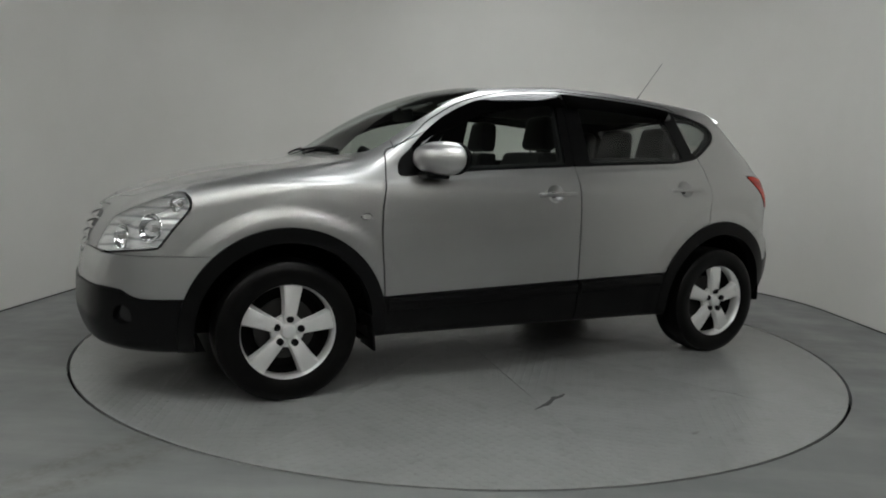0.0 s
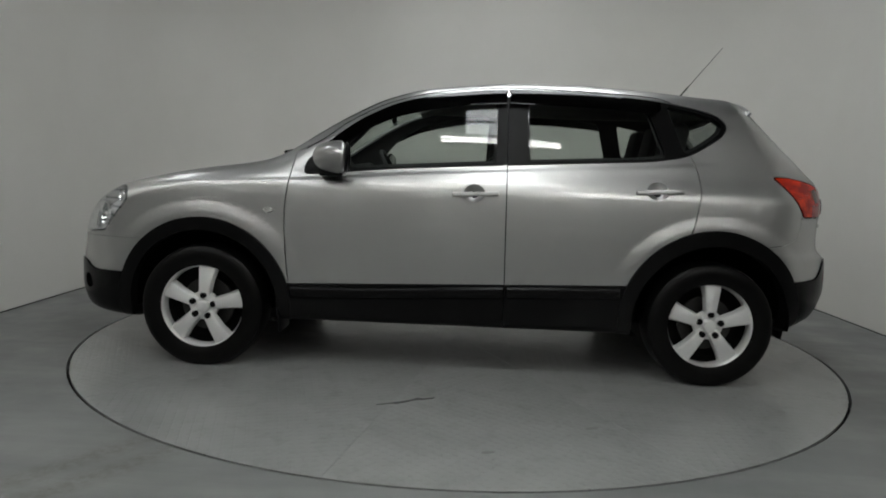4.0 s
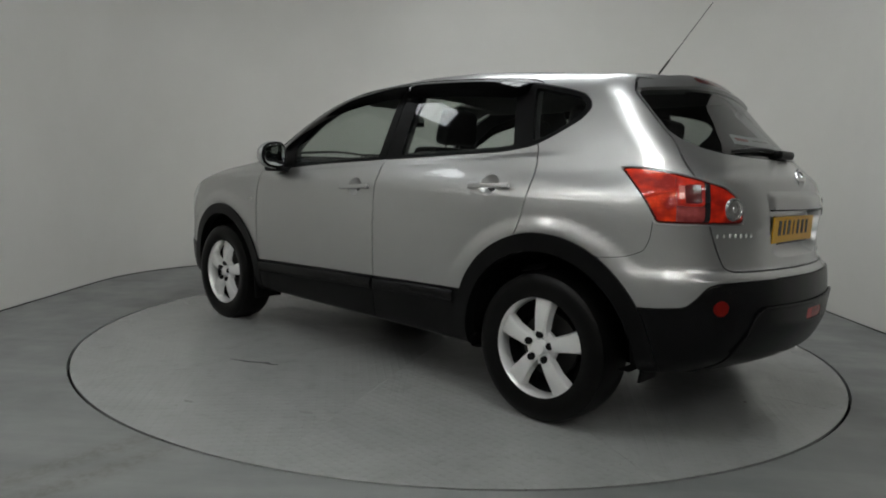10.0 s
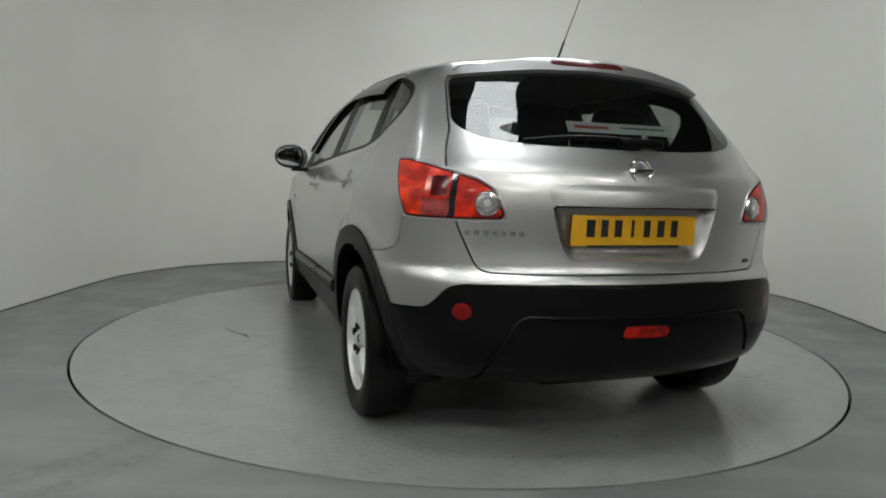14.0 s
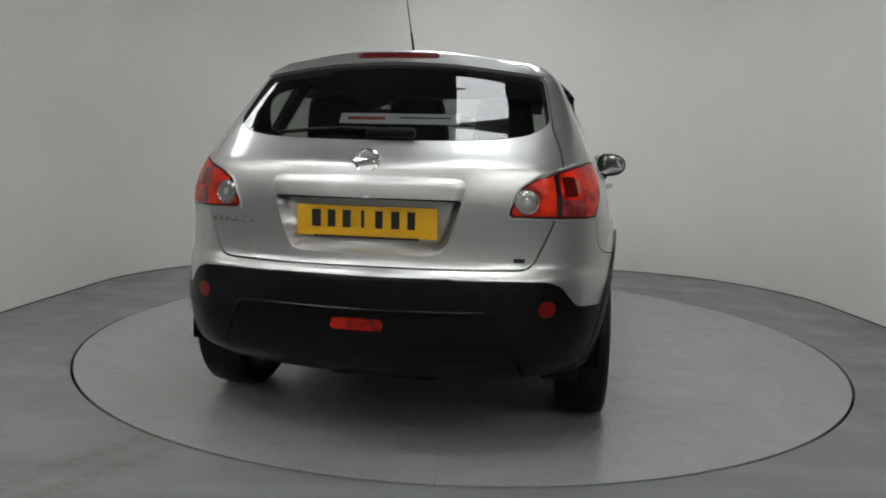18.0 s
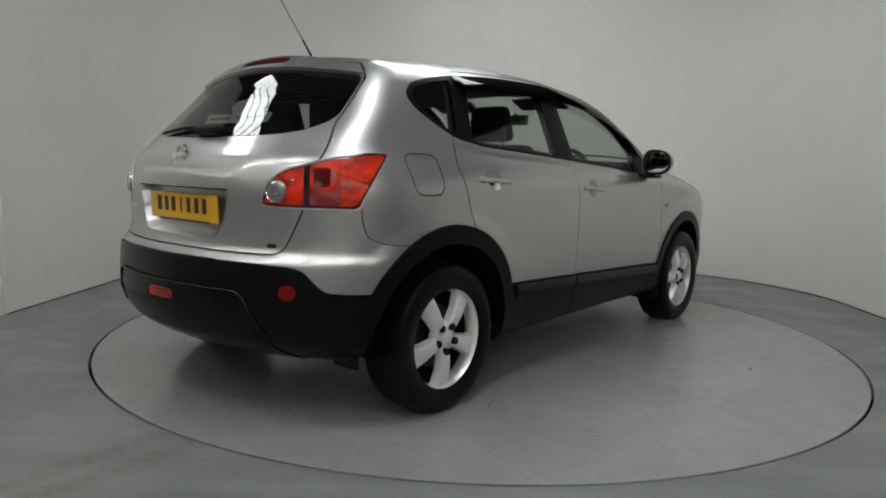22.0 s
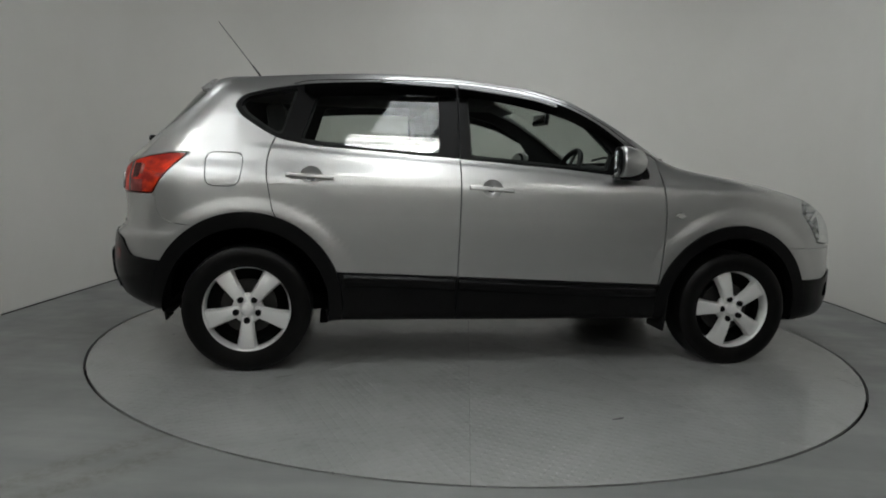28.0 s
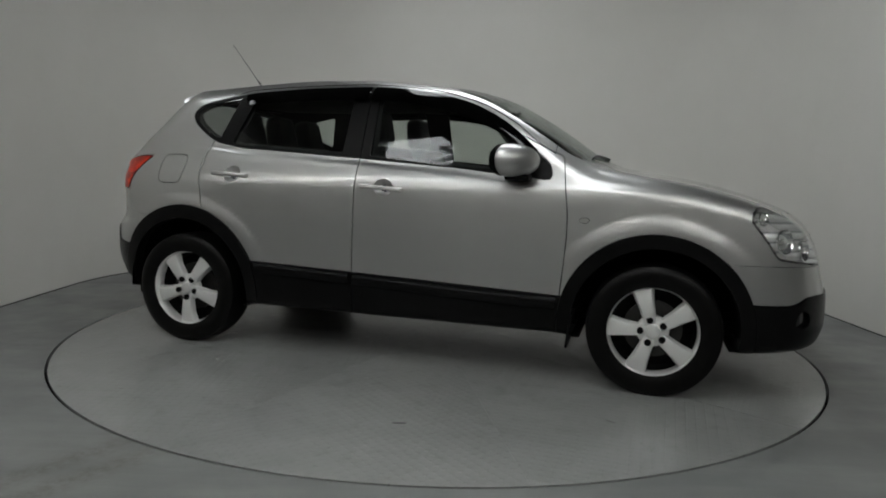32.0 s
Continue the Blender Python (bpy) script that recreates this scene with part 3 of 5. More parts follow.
def on_top(poly, zmin, smooth=0.05):
    P = rounded(poly, smooth) if smooth else np.array(poly)
    return lambda V: np.maximum(outline_distance(V[:, 0], V[:, 1], P), zmin - V[:, 2])


def on_rear(poly, xmax, smooth=0.03):
    P = rounded(poly, smooth) if smooth else np.array(poly)
    return lambda V: np.maximum(outline_distance(V[:, 1], V[:, 2], P), V[:, 0] - xmax)


def on_corner(poly, sign, end, smooth=0.012):
    """Outlines wrapped round a corner: end -1 for the rear, 1 for the front; u runs along (x + y) / root 2 there."""
    P = rounded(poly, smooth) if smooth else np.array(poly)

    def where(V):
        u = (V[:, 0] * (1 if end < 0 else -1) + V[:, 1] * sign) / math.sqrt(2)
        return np.maximum(outline_distance(u, V[:, 2], P), np.maximum(0.3 - V[:, 1] * sign, 1.2 - V[:, 0] * end))
    return where


def mirrored(half):
    return list(half) + [(-y, z) for y, z in reversed(half)]


def build_car():
    car = new("car")
    tagged(car, "silver metallic crossover hatchback with black plastic cladding on the turntable", "car")
    V, F = skin_grid()
    full_V, full_F = V, F
    # wheel openings
    def open_arch(V):
        d = np.full(len(V), 9.0)
        for hx, r, cz in ((HUB_F, 0.395, 0.318), (HUB_R, 0.405, 0.325)):
            d = np.minimum(d, np.maximum(np.hypot(V[:, 0] - hx, V[:, 2] - cz) - r, 0.45 - np.abs(V[:, 1])))
        return -d
    V, F = clip(V, F, open_arch(V))
    # the wheel openings' lower halves reach the sill's underside
    skin = Skin(V, F)
    sides = ((1, "left"), (-1, "right"))

    def add(name, VF, material, label="", push=0.0, thick=0.02, parent=car):
        if len(VF[1]) == 0:
            print("empty part", name)
            return None
        ob = piece(name, panel_mesh(name, *VF, push, thick), material, parent, label)
        ob.data.materials.append(DARKSTEEL if name == "wheel_arch_trim" else GAP if material is PAINT and name != "roof_spoiler" else material)
        return ob

    # glazing outlines: front, rear and quarter panes inside one black surround
    dlo = [(0.80, 1.016), (0.79, 1.09), (0.70, 1.165), (0.57, 1.277), (0.34, 1.398), (0.04, 1.474), (-0.32, 1.503), (-0.70, 1.492), (-1.04, 1.466),
           (-1.22, 1.432), (-1.345, 1.398), (-1.395, 1.345), (-1.365, 1.290), (-1.25, 1.215), (-1.16, 1.170), (-0.99, 1.143), (-0.60, 1.120), (-0.25, 1.099), (0.30, 1.064)]
    pane_f = [(0.555, 1.058), (0.60, 1.15), (0.47, 1.295), (0.28, 1.398), (0.05, 1.452), (-0.195, 1.474), (-0.187, 1.110), (0.25, 1.078)]
    pane_r = [(-0.355, 1.120), (-0.345, 1.482), (-0.70, 1.474), (-0.965, 1.450), (-1.060, 1.168), (-0.95, 1.154)]
    pane_q = [(-1.155, 1.188), (-1.075, 1.440), (-1.22, 1.412), (-1.325, 1.384), (-1.366, 1.345), (-1.335, 1.294), (-1.23, 1.222)]
    for sign, word in sides:
        add("front_side_window", skin.take(on_side(pane_f, sign), 0.001), GLASS, "lightly tinted side window glass", -0.002, 0.004)
        add("rear_side_window", skin.take(on_side(pane_r, sign), 0.001), GLASS, "lightly tinted side window glass", -0.002, 0.004)
        add("quarter_window", skin.take(on_side(pane_q, sign), 0.001), GLASS, "small fixed quarter window", -0.002, 0.004)
        for a, b in ((-0.245, 2.0), (-2.0, -0.245)):
            w = on_side(dlo, sign, 0.35, 0.04)
            add("window_surround", skin.take(lambda V: np.maximum(w(V), np.maximum(a - V[:, 0], V[:, 0] - b)), 0.004), SATIN, "black window surround and door pillar", 0.0)
    # windscreen and rear screen
    sc = [(1.085, 0.0), (1.07, 0.30), (1.01, 0.55), (0.905, 0.745), (0.80, 0.738), (0.50, 0.665), (0.23, 0.592), (0.185, 0.30), (0.18, 0.0)]
    screen = sc + [(x, -y) for x, y in reversed(sc)]
    add("windscreen", skin.take(on_top(screen, 1.03), 0.003), SCREEN, "curved windscreen", 0.0, 0.004)
    rg = mirrored([(0.0, 1.145), (0.30, 1.150), (0.45, 1.160), (0.54, 1.176), (0.60, 1.205), (0.620, 1.237), (0.603, 1.32), (0.585, 1.400), (0.565, 1.412), (0.45, 1.425), (0.25, 1.446), (0.0, 1.456)])
    add("rear_window", skin.take(on_rear(rg, -1.3, 0.018), 0.003), GLASS_DARK, "tinted heated rear window", 0.0, 0.004)
    # lamps
    lamp = [(-0.575, 1.088), (-0.65, 1.087), (-0.757, 1.069), (-0.852, 1.048), (-0.947, 1.022), (-1.003, 0.988), (-1.039, 0.917), (-1.044, 0.886), (-0.85, 0.884), (-0.684, 0.884)]
    head = [(-0.603, 0.855), (-0.612, 0.895), (-0.645, 0.920), (-0.685, 0.922), (-0.786, 0.878), (-0.92, 0.838), (-1.04, 0.795), (-1.085, 0.71), (-1.122, 0.655), (-1.0, 0.657), (-0.85, 0.672), (-0.71, 0.688)]
    for sign, word in sides:
        w = on_corner(lamp, sign, -1)

        def field(u0, u1=9.0, z0=-9.0, z1=9.0, lean=0.0, w=w, sign=sign):
            def where(V):
                u = (V[:, 0] + V[:, 1] * sign) / math.sqrt(2)
                z = V[:, 2] + lean * (u + 0.62)
                return np.maximum(w(V) + 0.006, np.maximum(np.maximum(u0 - u, u - u1), np.maximum(z0 - z, z - z1)))
            return where
        # all fields lie flush; the cavity's shade is only a darker colour
        fields = []
        for where, gap, material, label in ((field(-0.753, z0=0.966, lean=0.30), 0.001, AMBERRED, "bright orange-red outer field of the tail lamp"),
                                            (field(-0.753, z1=0.967, lean=0.30), 0.002, ORANGE, "deep orange lower field of the tail lamp"),
                                            (field(-0.786, -0.764, 0.975, 1.026), 0.001, BULB, "pale bulb behind the tail lamp cover"),
                                            (field(-0.848, -0.786, 0.960, 1.030), 0.001, DARKRED, "flat dark red field, coloured for the shade of the tail lamp cavity"),
                                            (field(-0.862, z0=0.947), 0.002, RED, "red upper field of the tail lamp"),
                                            (field(-0.862, z1=0.948), 0.001, PINK, "pale pink lower field of the tail lamp"),
                                            (field(-0.884), 0.001, GLOSS, "dark split between body lamp and tailgate lamp"),
                                            (field(-9.0), 0.001, RED, "red inner tail lamp on the tailgate")):
            fields.append((largest(*skin.take(where, gap)), material, label))
        rim = add("tail_lamp", skin.take(w, 0.003), DARKRED, "wraparound red tail lamp with a dark red rim", 0.003, 0.012)
        for VF, material, label in fields:
            add("lens", VF, material, label, 0.004, 0.004, rim)
        VF = skin.take(on_corner(head, sign, 1), 0.009)
        cover = add("headlamp", VF, GLASS_CLEAR, "clear wraparound headlamp cover", 0.002, 0.006)
        piece("lamp_back", panel_mesh("lamp_back", *VF, -0.060, -0.058), BEZEL, cover, "silvered headlamp back").data.materials.append(BEZEL)
    # fixed red stop lamp, roof spoiler, bonnet
    stop = add("stop_lamp", skin.take(on_rear([(-0.172, 1.475), (-0.160, 1.501), (0.160, 1.501), (0.172, 1.475)], -1.4, 0.008), 0.003), DARKRED, "dark red high-level stop lamp", 0.014, 0.02)
    sp = [(-1.525, 0.75), (-1.535, 0.60), (-1.55, 0.45), (-1.56, 0.20), (-1.56, 0.0)]
    w = on_top(sp + [(x, -y) for x, y in reversed(sp)][1:] + [(-2.0, -0.75), (-2.0, 0.75)], 1.30, 0.01)
    lip = lambda V: np.maximum(w(V), 1.453 - V[:, 2] - 0.11 * V[:, 1] ** 2)
    wide = clip(skin.V, skin.F, lip(skin.V) - 0.006)
    skin.take(lip, 0.0)
    add("roof_spoiler", wide, PAINT, push=0.015, thick=0.03)
    bn = [(1.10, 0.0), (1.09, 0.30), (1.03, 0.58), (0.97, 0.735), (1.30, 0.750), (1.60, 0.72), (1.80, 0.655), (1.93, 0.45), (1.985, 0.25), (2.00, 0.0)]
    add("bonnet", skin.take(on_top(bn + [(x, -y) for x, y in reversed(bn)], 0.80, 0.03), 0.005), PAINT)
    # tailgate with its grip bar and the sunk field for the plate
    field = mirrored([(0.0, 0.742), (0.225, 0.742), (0.272, 0.750), (0.300, 0.79), (0.318, 0.84), (0.346, 0.940), (0.0, 0.940)])
    open_field = mirrored([(0.0, 0.742), (0.225, 0.742), (0.272, 0.750), (0.300, 0.79), (0.318, 0.84), (0.346, 0.940), (0.37, 1.05), (0.0, 1.05)])
    FV, FF = skin.take(on_rear(field, -1.8, 0.02), 0.0)
    deep = np.clip(-outline_distance(FV[:, 1], FV[:, 2], rounded(open_field, 0.02)) / 0.030, 0, 1)
    FV[:, 0] += 0.054 * deep * deep * (3 - 2 * deep)
    piece("plate_recess", panel_flat("plate_recess", FV, FF), PAINT, car)
    bar = mirrored([(0.0, 0.940), (0.346, 0.940), (0.354, 0.985), (0.350, 1.004), (0.336, 1.014), (0.0, 1.018)])
    open_bar = mirrored([(0.0, 0.80), (0.30, 0.80), (0.354, 0.985), (0.350, 1.004), (0.336, 1.014), (0.0, 1.018)])
    BV, BF = skin.take(on_rear(bar, -1.8, 0.012), 0.0)
    rise = np.clip(-outline_distance(BV[:, 1], BV[:, 2], rounded(open_bar, 0.012)) / 0.022, 0, 1)
    BV[:, 0] -= 0.010 * rise * rise * (3 - 2 * rise)
    grip = piece("grip_bar", panel_flat("grip_bar", BV, BF), PAINT, car, "silver grip bar above the number plate")
    # the shadow line under the bar is put in as a black ledge
    part("ledge", box_bm((0.055, 0.66, 0.006), (-2.004, 0, 0.937), 0.002), GAP, grip, "underside of the grip bar, coloured black for its shade")
    tg = mirrored([(0.0, 0.700), (0.40, 0.698), (0.56, 0.700), (0.592, 0.715), (0.62, 0.775), (0.663, 0.875), (0.684, 1.06), (0.662, 1.145), (0.635, 1.205), (0.630, 1.24), (0.612, 1.32), (0.594, 1.40), (0.575, 1.425), (0.52, 1.475), (0.0, 1.475)])
    add("tailgate", skin.take(on_rear(tg, -1.40, 0.025), 0.006), PAINT, thick=0.03)

    # bumpers: black lower aprons, then painted upper parts
    apron = [(-0.40, 0.20), (-0.55, 0.553), (-0.70, 0.558), (-0.800, 0.567), (-0.84, 0.600), (-0.880, 0.645), (-0.93, 0.660), (-1.10, 0.664), (-1.8, 0.668), (-1.8, 0.20)]
    chin = [(-0.40, 0.20), (-0.58, 0.472), (-0.78, 0.472), (-0.83, 0.485), (-0.87, 0.510), (-0.95, 0.515), (-1.8, 0.495), (-1.8, 0.20)]

    def both(poly, end, top):
        ws = [on_corner(poly, s, end, 0.02) for s in (1, -1)]

        def where(V):
            d = np.minimum(*[w(V) for w in ws])
            mid = np.maximum(np.maximum(np.abs(V[:, 1]) - 0.32, V[:, 2] - top), 1.2 - V[:, 0] * end)
            return np.minimum(d, mid)
        return where

    def arch(sign_end, r, cz):
        hx = HUB_F if sign_end > 0 else HUB_R
        return lambda V: np.maximum(np.hypot(V[:, 0] - hx, V[:, 2] - cz) - r, 0.5 - np.abs(V[:, 1]))
    for end, r, cz in ((1, 0.463, 0.318), (-1, 0.474, 0.334)):
        for sign, word in sides:
            w = arch(end, r, cz)
            add("wheel_arch_trim", skin.take(lambda V: np.maximum(w(V), -V[:, 1] * sign), 0.002), PLASTIC, "black plastic wheel arch trim", 0.010, 0.06)
    # two round reflectors, the fog lamp and the lower tray of the rear bumper
    for y, z in ((0.645, 0.567), (-0.645, 0.567)):
        add("reflector", skin.take(lambda V: np.maximum(np.hypot(V[:, 1] - y, V[:, 2] - z) - 0.030, V[:, 0] + 1.8), 0.0), REFLEX, "round red rear reflector", 0.009, 0.02)
    add("rear_fog_lamp", skin.take(on_rear(mirrored([(0.0, 0.482), (0.098, 0.482), (0.092, 0.524), (0.0, 0.526)]), -1.9, 0.006), 0.002), FOGRED, "red rear fog lamp", 0.010, 0.02)
    tray = mirrored([(0.0, 0.555), (0.45, 0.550), (0.475, 0.535), (0.555, 0.36), (0.60, 0.20), (0.0, 0.20)])
    add("bumper_tray", skin.take(on_rear(tray, -1.5, 0.02), 0.005), STRIP, "black lower tray of the rear bumper", 0.012, 0.03)
    add("rear_bumper", skin.take(both(apron, -1, 0.668), 0.004), STRIP, "black plastic lower rear bumper", 0.008, 0.03)
    for sign, word in sides:
        add("fog_lamp_recess", skin.take(on_corner([(-0.82, 0.375), (-0.83, 0.43), (-0.86, 0.448), (-0.90, 0.435), (-0.915, 0.385), (-0.87, 0.36)], sign, 1, 0.02), 0.002), GLOSS, "dark front fog lamp recess", -0.012, 0.02)
    add("front_bumper", skin.take(both(chin, 1, 0.495), 0.004), STRIP, "black plastic lower front bumper", 0.008, 0.03)
    grille = [(-0.345, 0.80), (-0.31, 0.70), (-0.27, 0.61), (0.27, 0.61), (0.31, 0.70), (0.345, 0.80), (0.20, 0.825), (-0.20, 0.825)]
    add("grille", skin.take(lambda V: np.maximum(outline_distance(V[:, 1], V[:, 2], rounded(grille, 0.04)), 1.7 - V[:, 0]), 0.003), SATIN, "black front grille", -0.030, 0.04)
    up_r = [(-0.42, 0.3), (-0.42, 0.728), (-0.58, 0.745), (-0.645, 0.772), (-0.664, 0.82), (-0.672, 0.90), (-1.8, 0.90), (-1.8, 0.3)]
    add("rear_bumper_cover", skin.take(lambda V: np.minimum(np.minimum(on_corner(up_r, 1, -1, 0.015)(V), on_corner(up_r, -1, -1, 0.015)(V)), np.maximum(np.maximum(np.abs(V[:, 1]) - 0.32, V[:, 2] - 0.75), 1.2 + V[:, 0])), 0.003), PAINT)
    up_f = [(-0.36, 0.3), (-0.36, 0.655), (-1.8, 0.655), (-1.8, 0.3)]
    add("front_bumper_cover", skin.take(lambda V: np.minimum(np.minimum(on_corner(up_f, 1, 1, 0)(V), on_corner(up_f, -1, 1, 0)(V)), np.maximum(np.maximum(np.abs(V[:, 1]) - 0.32, V[:, 2] - 0.84), 1.2 - V[:, 0])), 0.003), PAINT)
    # sills
    sill = [(1.2, 0.15), (0.99, 0.449), (0.86, 0.449), (-0.25, 0.488), (-0.86, 0.508), (-1.0, 0.508), (-1.2, 0.15)]
    for sign, word in sides:
        for a, b in ((-0.255, 2.0), (-2.0, -0.255)):
            w = on_side(sill, sign, 0.3, 0)
            add("sill_trim", skin.take(lambda V: np.maximum(np.maximum(w(V), a - V[:, 0]), V[:, 0] - b), 0.006), PLASTIC, "black plastic sill cladding", 0.008, 0.04)
    # hollows behind the door handles
    for sign, word in sides:
        for cx, cz in ((-0.082, 0.951), (-1.005, 0.994)):
            disc = lambda V: np.maximum(np.hypot((V[:, 0] - cx) / 1.15, V[:, 2] - cz) - 0.047, 0.3 - V[:, 1] * sign)
            HV, HF = skin.take(disc, 0.0)
            deep = np.clip(1.25 - 1.25 * (np.hypot((HV[:, 0] - cx) / 1.15, HV[:, 2] - cz) / 0.047) ** 2, 0, 1)
            HV = HV - slope(HV) * (0.028 * deep)[:, None]
            piece("handle_recess", panel_flat("handle_recess", HV, HF), PAINT, car)
            y0 = side_width(np.array([cx]), np.array([cz]))[0]
            tilt = math.degrees(math.atan2(-0.012, 0.235))
            bm = box_bm((0.236, 0.016, 0.026), (0, 0, 0), 0.007, 3)
            for v in bm.verts:
                v.co.y -= sign * 0.010 * (v.co.x / 0.118) ** 2
                v.co.z *= 1 - 0.18 * abs(v.co.x) / 0.118
            grip = part("door_handle", bm, PAINT, car, "silver pull handle", pose(cx - 0.006, sign * (y0 + 0.022), cz - 0.001, sign * 10, tilt * -1, 0))
            part("handle_mount", box_bm((0.03, 0.03, 0.020), (0.095, -sign * 0.016, 0.0), 0.005), PAINT, grip)
            part("handle_mount", box_bm((0.03, 0.03, 0.020), (-0.095, -sign * 0.016, 0.0), 0.005), PAINT, grip)
    # doors
    door_f = [(0.845, 1.14), (0.868, 0.98), (0.884, 0.86), (0.886, 0.75), (0.876, 0.60), (0.858, 0.40), (-0.255, 0.40), (-0.248, 0.75), (-0.245, 1.0), (-0.25, 1.3), (0.5, 1.3), (0.80, 1.155)]
    door_r = [(-0.10, 0.40), (-0.10, 1.3), (-1.0, 1.3), (-1.16, 1.22), (-1.192, 1.17), (-1.213, 1.11), (-1.224, 1.05), (-1.222, 0.98), (-1.211, 0.92), (-1.200, 0.86), (-1.186, 0.80), (-1.13, 0.72), (-1.0, 0.66), (-0.88, 0.45), (-0.86, 0.40)]
    for sign, word in sides:
        add("front_door", skin.take(on_side(door_f, sign, 0.35, 0.03), 0.006), PAINT)
        add("rear_door", skin.take(on_side(door_r, sign, 0.35, 0.03), 0.006), PAINT)
        rep = lambda V: np.maximum(np.hypot((V[:, 0] - 0.966) / 1.7, V[:, 2] - 0.829) - 0.016, 0.3 - V[:, 1] * sign)
        add("side_repeater", skin.take(rep, 0.002), FROST, "small clear side repeater lamp", 0.006, 0.01)
    flap = [(-1.520, 1.096), (-1.334, 1.096), (-1.354, 0.930), (-1.516, 0.930)]
    add("fuel_flap", skin.take(on_side(flap, -1, 0.35, 0.045), 0.005), PAINT)
    for sign, word in sides:
        add("front_wing", skin.take(lambda V: np.maximum(0.80 - V[:, 0], 0.25 - V[:, 1] * sign), 0.004), PAINT)
        add("rear_wing", skin.take(lambda V: np.maximum(V[:, 0] + 0.90, 0.50 - V[:, 1] * sign), 0.0), PAINT)
    add("roof", (skin.V, skin.F), PAINT)
    # inner lining, open at the glass
    N = slope(full_V)
    LV, LF = full_V - N * 0.027, full_F
    for sign, word in sides:
        for pane in (pane_f, pane_r, pane_q):
            LV, LF = clip(LV, LF, -on_side(pane, sign)(LV) - 0.012)
    LV, LF = clip(LV, LF, -(on_top(screen, 1.0)(LV)))
    LV, LF = clip(LV, LF, -(on_rear(rg, -1.2)(LV)))
    LV, LF = clip(LV, LF, open_arch(LV) + 0.03)
    LV, LF = clip(LV, LF, -on_rear(mirrored([(0.0, 0.71), (0.37, 0.71), (0.37, 0.96), (0.0, 0.96)]), -1.7, 0)(LV))
    UV, UF = clip(LV, LF, 1.46 - LV[:, 2])
    piece("headlining", panel_mesh("headlining", UV, UF, 0.0, 0.005), HEADLINER, car, "grey cloth headlining").data.materials.append(HEADLINER)
    DV, DF = clip(LV, LF, LV[:, 2] - 1.46)
    DV, DF = clip(DV, DF, DV[:, 0] - 1.3)
    piece("cabin_lining", panel_mesh("cabin_lining", DV, DF, 0.0, 0.005), CABIN, car, "charcoal cabin lining").data.materials.append(CABIN)
    return car


# ---------------------------------------------------------------- wheels


